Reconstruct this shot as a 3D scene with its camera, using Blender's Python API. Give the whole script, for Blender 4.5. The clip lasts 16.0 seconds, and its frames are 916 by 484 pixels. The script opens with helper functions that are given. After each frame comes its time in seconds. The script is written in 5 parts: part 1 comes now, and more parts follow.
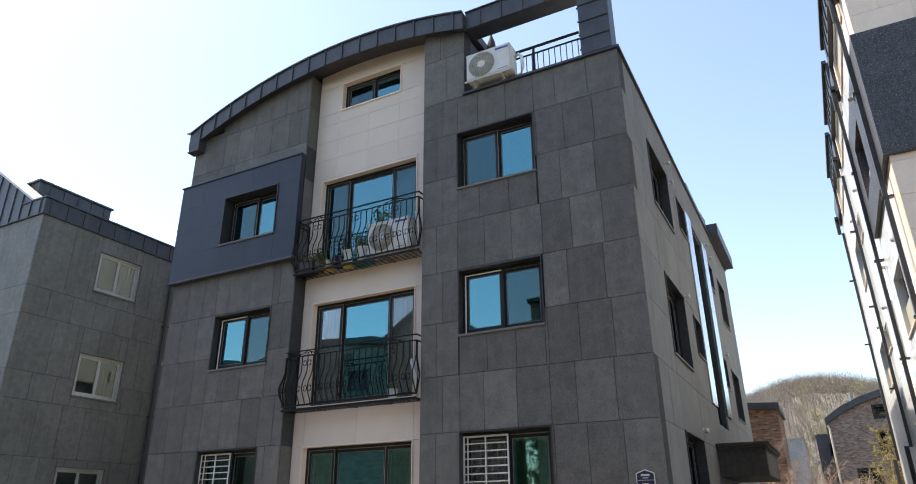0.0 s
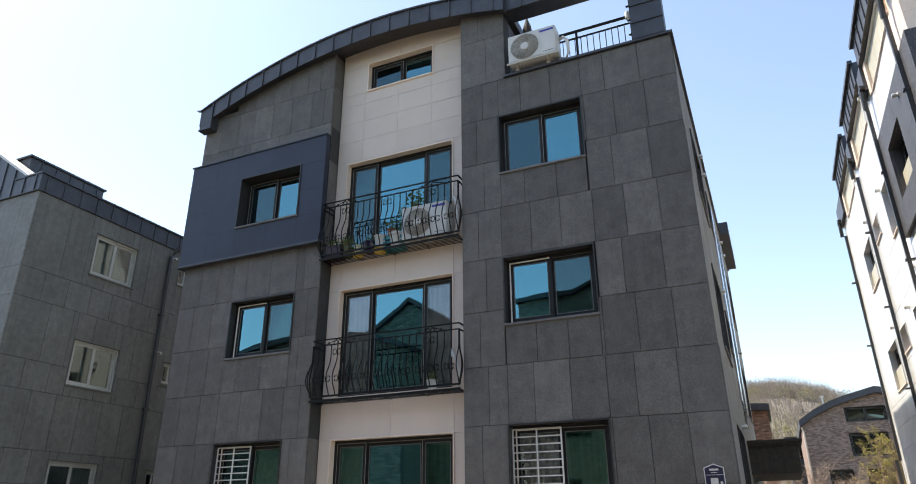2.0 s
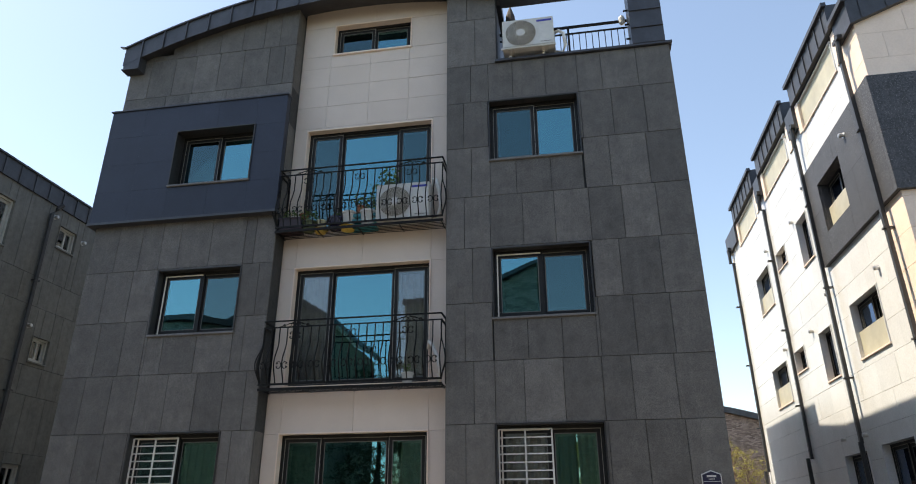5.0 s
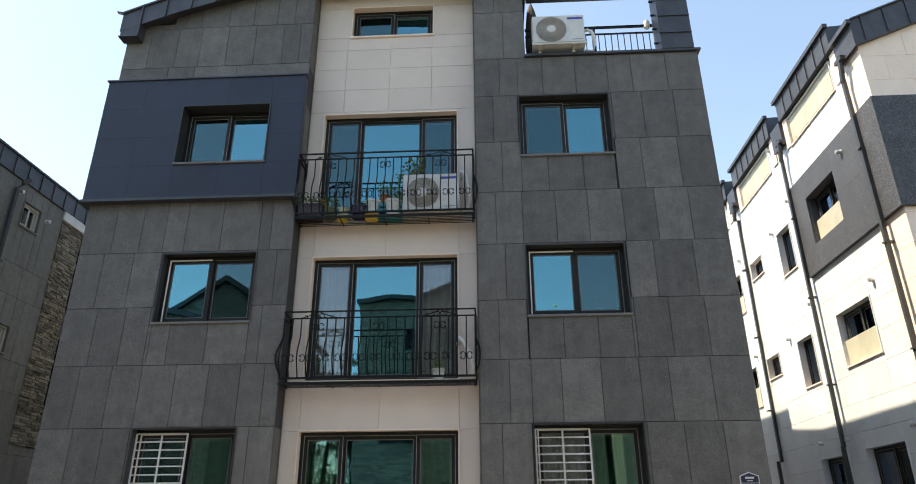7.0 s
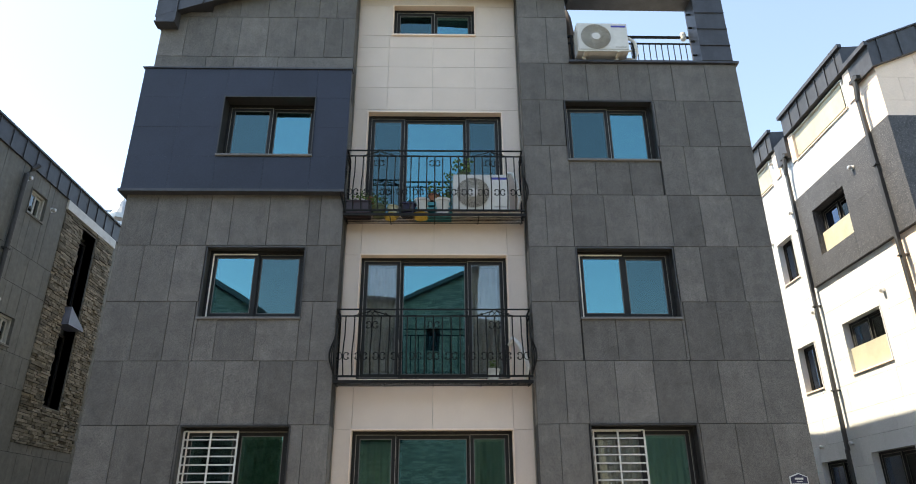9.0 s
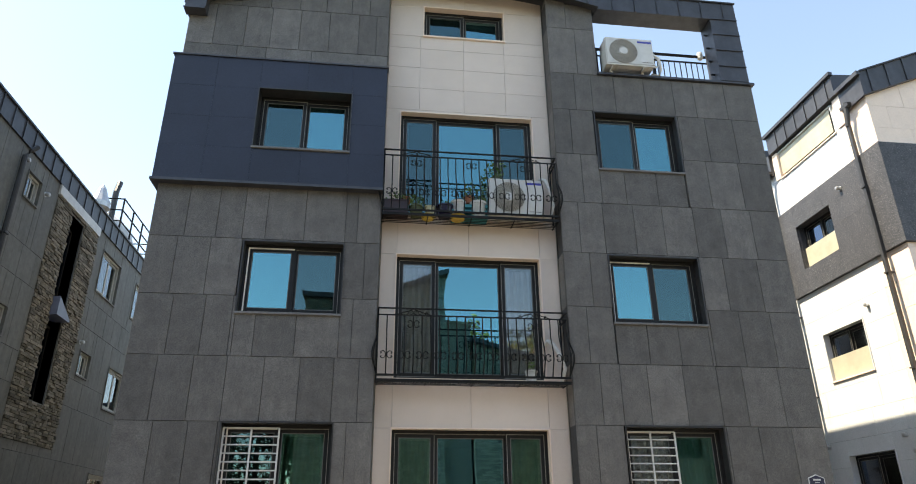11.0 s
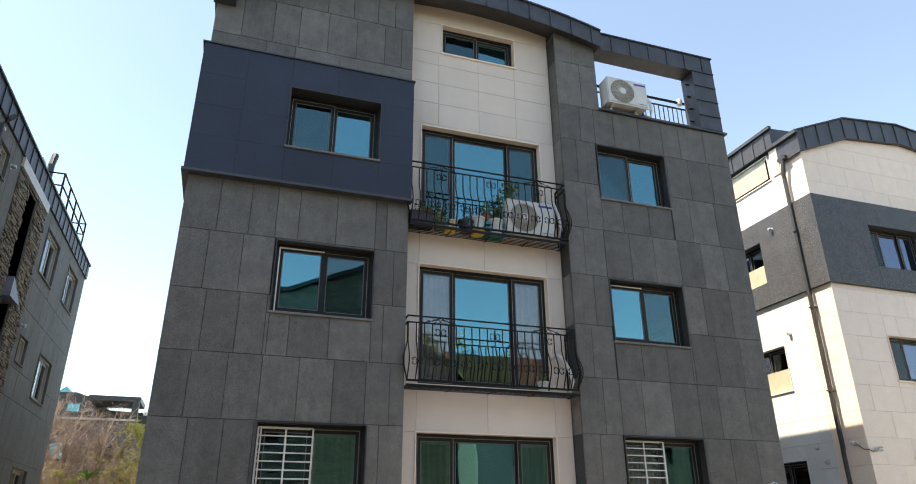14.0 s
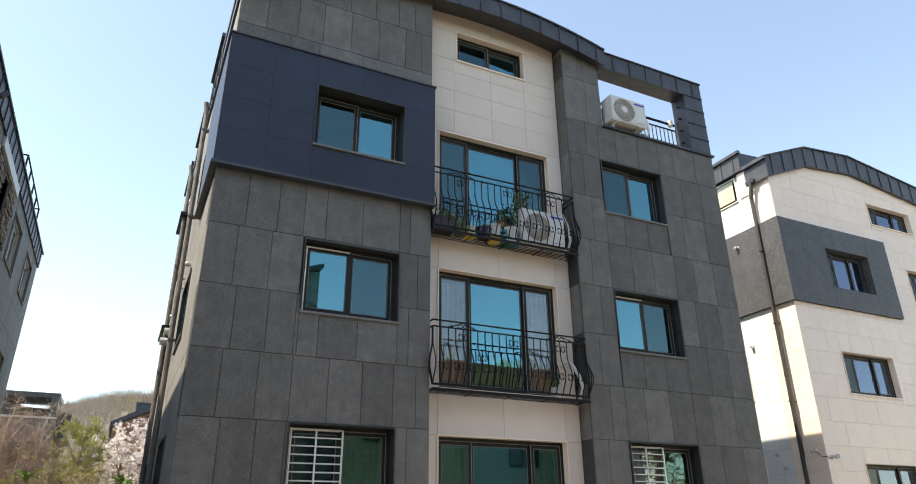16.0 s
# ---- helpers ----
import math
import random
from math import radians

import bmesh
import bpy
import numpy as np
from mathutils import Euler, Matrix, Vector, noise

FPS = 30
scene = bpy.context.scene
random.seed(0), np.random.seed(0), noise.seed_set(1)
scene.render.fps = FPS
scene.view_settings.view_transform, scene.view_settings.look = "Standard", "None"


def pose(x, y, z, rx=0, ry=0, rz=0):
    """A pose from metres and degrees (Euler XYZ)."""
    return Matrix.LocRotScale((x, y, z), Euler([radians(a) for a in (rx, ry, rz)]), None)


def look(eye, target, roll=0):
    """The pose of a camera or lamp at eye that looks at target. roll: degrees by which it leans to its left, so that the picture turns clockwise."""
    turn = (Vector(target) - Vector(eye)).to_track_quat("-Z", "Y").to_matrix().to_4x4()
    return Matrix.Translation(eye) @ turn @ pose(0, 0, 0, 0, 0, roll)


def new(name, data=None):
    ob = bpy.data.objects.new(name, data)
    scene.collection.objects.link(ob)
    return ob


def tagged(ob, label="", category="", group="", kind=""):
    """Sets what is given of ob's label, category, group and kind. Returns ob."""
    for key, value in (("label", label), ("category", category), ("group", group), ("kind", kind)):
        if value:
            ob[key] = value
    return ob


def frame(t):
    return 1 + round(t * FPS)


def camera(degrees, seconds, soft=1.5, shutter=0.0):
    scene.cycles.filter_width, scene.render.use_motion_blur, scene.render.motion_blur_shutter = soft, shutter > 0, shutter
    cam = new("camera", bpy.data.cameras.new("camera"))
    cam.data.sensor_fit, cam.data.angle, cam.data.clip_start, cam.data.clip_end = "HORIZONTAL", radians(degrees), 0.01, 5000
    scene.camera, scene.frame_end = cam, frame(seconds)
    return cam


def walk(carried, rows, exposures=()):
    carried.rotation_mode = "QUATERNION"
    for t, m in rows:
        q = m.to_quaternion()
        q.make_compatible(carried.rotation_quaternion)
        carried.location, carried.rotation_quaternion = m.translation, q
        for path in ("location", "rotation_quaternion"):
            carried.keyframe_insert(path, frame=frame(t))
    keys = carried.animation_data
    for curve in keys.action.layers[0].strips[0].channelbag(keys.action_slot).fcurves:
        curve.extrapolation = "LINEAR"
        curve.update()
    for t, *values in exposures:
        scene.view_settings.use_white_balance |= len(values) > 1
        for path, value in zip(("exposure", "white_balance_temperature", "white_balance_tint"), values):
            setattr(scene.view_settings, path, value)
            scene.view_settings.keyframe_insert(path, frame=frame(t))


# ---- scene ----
cam = camera(68.0, 16.0, soft=1.0)
PATH = [
    (0, (-0.061, 0.479, 1.787), (-0.918, 2.116, 2.552), -0.5),
    (0.5, (-0.351, 0.411, 1.773), (-1.2, 2.053, 2.536), -0.4),
    (1, (-0.761, 0.368, 1.759), (-1.591, 2.019, 2.524), -0.4),
    (1.5, (-1.155, 0.375, 1.747), (-1.954, 2.042, 2.511), -0.4),
    (2, (-1.595, 0.328, 1.73), (-2.349, 2.014, 2.497), -0.4),
    (2.5, (-1.985, 0.292, 1.752), (-2.683, 2.003, 2.518), -0.3),
    (3, (-2.416, 0.309, 1.774), (-3.043, 2.047, 2.539), -0.3),
    (3.5, (-2.838, 0.338, 1.775), (-3.394, 2.1, 2.543), -0.2),
    (4, (-3.243, 0.367, 1.749), (-3.711, 2.153, 2.519), -0.2),
    (6.5, (-5.431, 0.414, 1.773), (-5.577, 2.251, 2.55), -0.2),
    (7, (-5.848, 0.486, 1.772), (-5.944, 2.327, 2.548), -0.3),
    (7.5, (-6.264, 0.49, 1.763), (-6.311, 2.331, 2.542), -0.3),
    (8, (-6.66, 0.48, 1.751), (-6.664, 2.32, 2.534), -0.4),
    (8.5, (-7.04, 0.484, 1.762), (-7.024, 2.326, 2.542), -0.3),
    (9, (-7.456, 0.451, 1.739), (-7.409, 2.291, 2.521), -0.4),
    (11.5, (-9.51, 0.411, 1.703), (-9.222, 2.228, 2.488), -0.4),
    (12, (-9.946, 0.319, 1.708), (-9.595, 2.125, 2.493), -0.4),
    (12.5, (-10.36, 0.328, 1.677), (-9.94, 2.12, 2.459), -0.4),
    (13, (-10.778, 0.298, 1.677), (-10.305, 2.076, 2.461), -0.4),
    (13.5, (-11.201, 0.277, 1.686), (-10.675, 2.04, 2.471), -0.4),
    (14, (-11.614, 0.356, 1.722), (-11.025, 2.101, 2.502), -0.3),
    (14.5, (-12.071, 0.429, 1.702), (-11.438, 2.156, 2.488), -0.4),
    (15, (-12.46, 0.565, 1.665), (-11.769, 2.27, 2.45), -0.4),
    (15.5, (-12.831, 0.734, 1.688), (-12.078, 2.412, 2.475), -0.4),
    (16, (-13.244, 0.837, 1.723), (-12.442, 2.492, 2.509), -0.5),
]
walk(cam, [(t, look(eye, target, roll)) for t, eye, target, roll in PATH],
     [(0, 1.15, 8100, 11), (3.2, 1.08, 8200, 11), (4.0, 0.78, 8200, 11), (6.5, 1.27, 8600, 8), (7.5, 1.32, 8700, 8), (8.5, 1.55, 8800, 8), (9, 1.53, 8800, 8), (12.5, 1.42, 8800, 9), (16, 1.36, 8800, 9)])

# ---- world and sun ----
SUN = Vector((-1.0, 0.1, 1.58)).normalized()
world = bpy.data.worlds.new("sky")
scene.world = world
world.use_nodes = True
wn = world.node_tree.nodes
sky = wn.new("ShaderNodeTexSky")
sky.sky_type = "NISHITA"
sky.sun_disc = False
sky.sun_elevation = math.asin(SUN.z)
sky.sun_rotation = math.atan2(SUN.x, SUN.y)
sky.dust_density = 0.45
sky.altitude = 250.0
sky.air_density = 1.0
sky.ozone_density = 2.5
wn["Background"].inputs["Strength"].default_value = 0.17
world.node_tree.links.new(sky.outputs[0], wn["Background"].inputs["Color"])
lamp = bpy.data.lights.new("sun", "SUN")
lamp.energy, lamp.angle, lamp.color = 4.1, radians(0.53), (1.0, 0.99, 0.97)
sun = new("sun", lamp)
sun.matrix_world = look(SUN * 60, (0, 0, 0))


# ---- materials ----
def nodes(name, rough=0.6, metal=0.0):
    m = bpy.data.materials.new(name)
    m.use_nodes = True
    t = m.node_tree
    b = t.nodes["Principled BSDF"]
    b.inputs["Roughness"].default_value = rough
    b.inputs["Metallic"].default_value = metal
    return m, t, b


def add(t, kind, **kw):
    n = t.nodes.new(kind)
    for k, v in kw.items():
        n.inputs[k.replace("_", " ")].default_value = v
    return n


def mixed(t, fac, a, b):
    """A colour between a and b (sockets or tuples) by the socket fac."""
    n = t.nodes.new("ShaderNodeMix")
    n.data_type = "RGBA"
    t.links.new(fac, n.inputs[0])
    for v, k in ((a, 6), (b, 7)):
        if isinstance(v, tuple):
            n.inputs[k].default_value = (*v, 1)
        else:
            t.links.new(v, n.inputs[k])
    return n.outputs[2]


def ramp(t, fac, lo, hi):
    n = t.nodes.new("ShaderNodeMapRange")
    n.inputs[1].default_value, n.inputs[2].default_value = lo, hi
    t.links.new(fac, n.inputs[0])
    return n.outputs[0]


def surface(name, dark, light, scale=30.0, rough=0.7, metal=0.0, blotch=1.2, spread=0.0, bump=0.15, stretch=(1, 1, 1), fleck=None, streak=0.0, amp=0.15, spec=0.5):
    """Grain between two colours, larger blotches, and where wanted a change from piece to piece, flecks and vertical streaks."""
    m, t, b = nodes(name, rough, metal)
    b.inputs["Specular IOR Level"].default_value = spec
    co = t.nodes.new("ShaderNodeTexCoord")
    mp = add(t, "ShaderNodeMapping")
    mp.inputs["Scale"].default_value = stretch
    t.links.new(co.outputs["Object"], mp.inputs[0])
    g = add(t, "ShaderNodeTexNoise", Scale=scale, Detail=6.0, Roughness=0.7)
    t.links.new(mp.outputs[0], g.inputs["Vector"])
    l = add(t, "ShaderNodeTexNoise", Scale=blotch, Detail=4.0, Roughness=0.6)
    t.links.new(co.outputs["Object"], l.inputs["Vector"])
    col = mixed(t, ramp(t, g.outputs[0], 0.36, 0.64), dark, light)
    n = t.nodes.new("ShaderNodeMix")
    n.data_type, n.blend_type = "RGBA", "MULTIPLY"
    n.inputs[0].default_value = 1.0
    t.links.new(col, n.inputs[6])
    r = t.nodes.new("ShaderNodeMapRange")
    r.inputs[1].default_value, r.inputs[2].default_value, r.inputs[3].default_value, r.inputs[4].default_value = 0.3, 0.7, 1 - amp, 1 + amp
    t.links.new(l.outputs[0], r.inputs[0])
    t.links.new(r.outputs[0], n.inputs[7])
    col = n.outputs[2]
    if streak:
        ms = add(t, "ShaderNodeMapping")
        ms.inputs["Scale"].default_value = (5.0, 5.0, 0.35)
        t.links.new(co.outputs["Object"], ms.inputs[0])
        sn = add(t, "ShaderNodeTexNoise", Scale=1.6, Detail=5.0, Roughness=0.65)
        t.links.new(ms.outputs[0], sn.inputs["Vector"])
        sr = t.nodes.new("ShaderNodeMapRange")
        sr.inputs[1].default_value, sr.inputs[2].default_value, sr.inputs[3].default_value, sr.inputs[4].default_value = 0.35, 0.7, 1.0 + streak * 0.5, 1.0 - streak
        t.links.new(sn.outputs[0], sr.inputs[0])
        k = t.nodes.new("ShaderNodeMix")
        k.data_type, k.blend_type = "RGBA", "MULTIPLY"
        k.inputs[0].default_value = 1.0
        t.links.new(col, k.inputs[6])
        t.links.new(sr.outputs[0], k.inputs[7])
        col = k.outputs[2]
    if fleck:
        f = add(t, "ShaderNodeTexNoise", Scale=scale * 1.7, Detail=2.0)
        t.links.new(co.outputs["Object"], f.inputs["Vector"])
        col = mixed(t, ramp(t, f.outputs[0], 0.6, 0.68), col, fleck)
    if spread:
        o = t.nodes.new("ShaderNodeObjectInfo")
        h = t.nodes.new("ShaderNodeHueSaturation")
        v = t.nodes.new("ShaderNodeMapRange")
        v.inputs[3].default_value, v.inputs[4].default_value = 1 - spread, 1 + spread
        t.links.new(o.outputs["Random"], v.inputs[0])
        t.links.new(v.outputs[0], h.inputs["Value"])
        t.links.new(col, h.inputs["Color"])
        col = h.outputs[0]
    t.links.new(col, b.inputs["Base Color"])
    if bump:
        bp = add(t, "ShaderNodeBump", Strength=bump, Distance=0.004)
        t.links.new(g.outputs[0], bp.inputs["Height"])
        t.links.new(bp.outputs[0], b.inputs["Normal"])
    return m


def island(name, a, b_, rough=0.85, scale=40.0):
    """A colour of its own for each joined piece, between a and b_."""
    m, t, b = nodes(name, rough)
    g = t.nodes.new("ShaderNodeNewGeometry")
    co = t.nodes.new("ShaderNodeTexCoord")
    n = add(t, "ShaderNodeTexNoise", Scale=scale, Detail=4.0)
    t.links.new(co.outputs["Object"], n.inputs["Vector"])
    c = mixed(t, g.outputs["Random Per Island"], a, b_)
    k = t.nodes.new("ShaderNodeMix")
    k.data_type, k.blend_type = "RGBA", "MULTIPLY"
    k.inputs[0].default_value = 1.0
    r = t.nodes.new("ShaderNodeMapRange")
    r.inputs[1].default_value, r.inputs[2].default_value, r.inputs[3].default_value, r.inputs[4].default_value = 0.3, 0.7, 0.75, 1.2
    t.links.new(n.outputs[0], r.inputs[0])
    t.links.new(c, k.inputs[6])
    t.links.new(r.outputs[0], k.inputs[7])
    t.links.new(k.outputs[2], b.inputs["Base Color"])
    return m


def glazing(name, tint, shine, amount):
    """Coated window glass: part mirror, part tinted clear."""
    m = bpy.data.materials.new(name)
    m.use_nodes = True
    t = m.node_tree
    t.nodes.clear()
    out = t.nodes.new("ShaderNodeOutputMaterial")
    gl = add(t, "ShaderNodeBsdfGlossy", Roughness=0.0, Color=(*shine, 1))
    co = t.nodes.new("ShaderNodeTexCoord")
    n = add(t, "ShaderNodeTexNoise", Scale=1.1, Detail=1.0)
    t.links.new(co.outputs["Object"], n.inputs["Vector"])
    bp = add(t, "ShaderNodeBump", Strength=0.12, Distance=0.02)
    t.links.new(n.outputs[0], bp.inputs["Height"])
    t.links.new(bp.outputs[0], gl.inputs["Normal"])
    tr = add(t, "ShaderNodeBsdfTransparent", Color=(*tint, 1))
    fr = add(t, "ShaderNodeFresnel", IOR=1.5)
    mx = t.nodes.new("ShaderNodeMapRange")
    mx.inputs[3].default_value = amount
    t.links.new(fr.outputs[0], mx.inputs[0])
    mix = t.nodes.new("ShaderNodeMixShader")
    t.links.new(mx.outputs[0], mix.inputs[0])
    t.links.new(tr.outputs[0], mix.inputs[1])
    t.links.new(gl.outputs[0], mix.inputs[2])
    t.links.new(mix.outputs[0], out.inputs[0])
    return m


BASALT = surface("dark_basalt_slab", (0.061, 0.0562, 0.0517), (0.180, 0.167, 0.1538), 105, 0.75, blotch=5.0, spread=0.21, streak=0.12, amp=0.18)
SIDESTONE = surface("grey_side_slab", (0.135, 0.135, 0.133), (0.21, 0.21, 0.205), 60, 0.75, blotch=1.5, spread=0.08, streak=0.15, amp=0.12)
NAVY = surface("navy_slab", (0.0185, 0.0235, 0.040), (0.026, 0.033, 0.053), 40, 0.42, spread=0.03, bump=0.05, spec=0.33)
CREAM = surface("cream_stone_slab", (0.595, 0.50, 0.43), (0.695, 0.592, 0.518), 90, 0.6, blotch=3.0, spread=0.03, bump=0.05, amp=0.03)
CREAM_B = surface("warm_cream_stone_slab", (0.80, 0.64, 0.525), (0.85, 0.69, 0.575), 22, 0.38, blotch=4.0, spread=0.03, bump=0.03, amp=0.035)
WHITE_S = surface("white_polished_slab", (0.60, 0.605, 0.60), (0.70, 0.705, 0.70), 40, 0.22, blotch=2.0, spread=0.04, bump=0.03, amp=0.04)
MORTAR = surface("dark_joint", (0.03, 0.03, 0.03), (0.05, 0.05, 0.05), 20, 0.9)
JOINT_B = surface("brick_mortar", (0.17, 0.15, 0.135), (0.23, 0.205, 0.185), 20, 0.9)
JOINT_C = surface("pale_joint", (0.38, 0.36, 0.32), (0.46, 0.43, 0.38), 20, 0.9)
ROOF = surface("dark_sheet_metal", (0.050, 0.052, 0.060), (0.070, 0.073, 0.082), 4, 0.45, 0.35, blotch=0.8, bump=0.03, streak=0.12)
BRONZE = surface("black_window_frame", (0.008, 0.008, 0.008), (0.015, 0.014, 0.013), 12, 0.5, bump=0.02, spec=0.3)
BEAD = surface("grey_bead", (0.10, 0.105, 0.10), (0.14, 0.145, 0.14), 15, 0.5, bump=0.0)
BEADP = surface("pale_grey_bead", (0.22, 0.215, 0.195), (0.28, 0.27, 0.25), 15, 0.5, bump=0.0)
ALU = surface("pale_trim", (0.70, 0.64, 0.56), (0.80, 0.74, 0.66), 15, 0.4, bump=0.02)
IRON = surface("black_iron", (0.006, 0.006, 0.006), (0.014, 0.013, 0.012), 25, 0.6, 0.0, bump=0.08, spec=0.2)
WHITE = surface("white_enamel", (0.55, 0.54, 0.51), (0.63, 0.62, 0.585), 6, 0.35, bump=0.02)
LINING = surface("dark_grey_lining", (0.030, 0.029, 0.029), (0.045, 0.043, 0.042), 12, 0.4, 0.2, bump=0.02)
PVC = surface("pale_grey_frame", (0.38, 0.38, 0.35), (0.46, 0.46, 0.43), 10, 0.4, bump=0.02)
SILL = surface("grey_sill", (0.12, 0.117, 0.112), (0.16, 0.156, 0.15), 25, 0.6)
PANEL = surface("olive_grey_panel", (0.12, 0.12, 0.108), (0.165, 0.165, 0.148), 9, 0.65, blotch=0.9, spread=0.07, bump=0.05, streak=0.16)
PANEL_F = surface("pale_grey_panel", (0.17, 0.168, 0.155), (0.22, 0.217, 0.2), 9, 0.65, spread=0.05, bump=0.05, streak=0.1)
GRANITE = surface("polished_dark_granite", (0.03, 0.031, 0.036), (0.085, 0.087, 0.094), 28, 0.5, blotch=3.0, spread=0.05, fleck=(0.22, 0.215, 0.22), bump=0.02, spec=0.35)
STONE_ONE = surface("stacked_stone_piece", (0.10, 0.088, 0.066), (0.26, 0.23, 0.185), 14, 0.85, spread=0.45, bump=0.3)
STONE = island("stacked_stone", (0.08, 0.07, 0.05), (0.29, 0.26, 0.21))
BRICK = island("brown_brick", (0.13, 0.075, 0.055), (0.30, 0.20, 0.16))
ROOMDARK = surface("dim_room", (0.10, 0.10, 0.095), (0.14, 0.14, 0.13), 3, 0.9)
BLIND = surface("grey_blind", (0.30, 0.32, 0.32), (0.4, 0.42, 0.42), 5, 0.8, bump=0.0)
CURTAIN = surface("sheer_green_curtain", (0.16, 0.24, 0.22), (0.24, 0.33, 0.30), 8, 0.9, bump=0.0)
CURTAIN_W = surface("pale_curtain", (0.55, 0.53, 0.52), (0.68, 0.66, 0.64), 8, 0.9, bump=0.0)
FILM = surface("beige_film", (0.44, 0.41, 0.31), (0.48, 0.45, 0.345), 5, 0.35, bump=0.0)
GLASS = glazing("blue_coated_glass", (0.32, 0.52, 0.51), (0.24, 0.64, 0.73), 0.33)
SCREEN = glazing("screened_glass", (0.32, 0.44, 0.43), (0.27, 0.50, 0.54), 0.16)
RBGLASS = glazing("navy_glass", (0.25, 0.3, 0.36), (0.36, 0.45, 0.60), 0.3)
DARKGLASS = glazing("dull_dark_glass", (0.3, 0.34, 0.33), (0.5, 0.55, 0.55), 0.03)
VEIL = glazing("grey_veiled_glass", (0.84, 0.84, 0.83), (0.6, 0.7, 0.72), 0.11)
GREENGLASS = glazing("green_veiled_glass", (0.55, 0.75, 0.66), (0.4, 0.68, 0.66), 0.16)
CLEAR = glazing("clear_glass", (0.7, 0.75, 0.72), (0.85, 0.92, 0.95), 0.12)
ASPHALT = surface("asphalt", (0.040, 0.037, 0.034), (0.078, 0.071, 0.065), 60, 0.9, blotch=0.3)
KERB = surface("kerb_stone", (0.3, 0.3, 0.29), (0.42, 0.42, 0.4), 30, 0.8)
SOIL = surface("dry_grass_ground", (0.10, 0.09, 0.05), (0.2, 0.17, 0.1), 3, 0.95, blotch=0.05)


# ---- mesh helpers ----
def box(bm, x0, x1, y0, y1, z0, z1):
    v = [bm.verts.new(p) for p in ((x0, y0, z0), (x1, y0, z0), (x1, y1, z0), (x0, y1, z0), (x0, y0, z1), (x1, y0, z1), (x1, y1, z1), (x0, y1, z1))]
    for f in ((3, 2, 1, 0), (4, 5, 6, 7), (0, 1, 5, 4), (1, 2, 6, 5), (2, 3, 7, 6), (3, 0, 4, 7)):
        bm.faces.new([v[i] for i in f])


def slab(bm, x0, x1, y0, y1, z0, z1, c=0.004):
    """A box whose front edges (towards -y) are worn off by c."""
    a = [bm.verts.new(p) for p in ((x0 + c, y0, z0 + c), (x1 - c, y0, z0 + c), (x1 - c, y0, z1 - c), (x0 + c, y0, z1 - c))]
    m = [bm.verts.new(p) for p in ((x0, y0 + c, z0), (x1, y0 + c, z0), (x1, y0 + c, z1), (x0, y0 + c, z1))]
    b = [bm.verts.new(p) for p in ((x0, y1, z0), (x1, y1, z0), (x1, y1, z1), (x0, y1, z1))]
    bm.faces.new(a)
    bm.faces.new(b[::-1])
    for p, q in ((a, m), (m, b)):
        for i in range(4):
            j = (i + 1) % 4
            bm.faces.new((p[i], q[i], q[j], p[j]))


def tube(bm, pts, r, n=6, close=False):
    """A round bar of radius r along pts."""
    pts = [Vector(p) for p in pts]
    rings = []
    up = Vector((0.31, 0.17, 0.94))
    for i, p in enumerate(pts):
        d = (pts[min(i + 1, len(pts) - 1)] - pts[max(i - 1, 0)]).normalized()
        s = d.cross(up)
        if s.length < 0.1:
            s = d.cross(Vector((1, 0, 0)))
        s.normalize()
        w = d.cross(s)
        k = r[i] if isinstance(r, (list, tuple)) else r
        rings.append([bm.verts.new(p + k * (math.cos(2 * math.pi * a / n) * s + math.sin(2 * math.pi * a / n) * w)) for a in range(n)])
    for a, b in zip(rings, rings[1:]):
        for i in range(n):
            bm.faces.new((a[i], a[(i + 1) % n], b[(i + 1) % n], b[i]))
    bm.faces.new(rings[0][::-1])
    bm.faces.new(rings[-1])


def lathe(bm, profile, n=20, at=(0, 0, 0), axis="z"):
    """A turned shape from (radius, height) pairs."""
    rings = []
    for r, h in profile:
        ring = []
        for i in range(n):
            a = 2 * math.pi * i / n
            p = (r * math.cos(a), r * math.sin(a), h)
            if axis == "y":
                p = (p[0], h, p[1])
            ring.append(bm.verts.new((p[0] + at[0], p[1] + at[1], p[2] + at[2])))
        rings.append(ring)
    for a, b in zip(rings, rings[1:]):
        for i in range(n):
            bm.faces.new((a[i], a[(i + 1) % n], b[(i + 1) % n], b[i]))
    bm.faces.new(rings[0][::-1])
    bm.faces.new(rings[-1])


def prism(bm, outline, y0, y1):
    """An outline in x and z, drawn out from y0 to y1."""
    a = [bm.verts.new((x, y0, z)) for x, z in outline]
    b = [bm.verts.new((x, y1, z)) for x, z in outline]
    bm.faces.new(a)
    bm.faces.new(b[::-1])
    for i in range(len(a)):
        j = (i + 1) % len(a)
        bm.faces.new((a[i], b[i], b[j], a[j]))


def thing(name, label, category, group="", kind="", at=(0, 0, 0)):
    ob = new(name)
    ob.empty_display_size = 0.2
    ob.location = at
    return tagged(ob, label, category, group, kind)


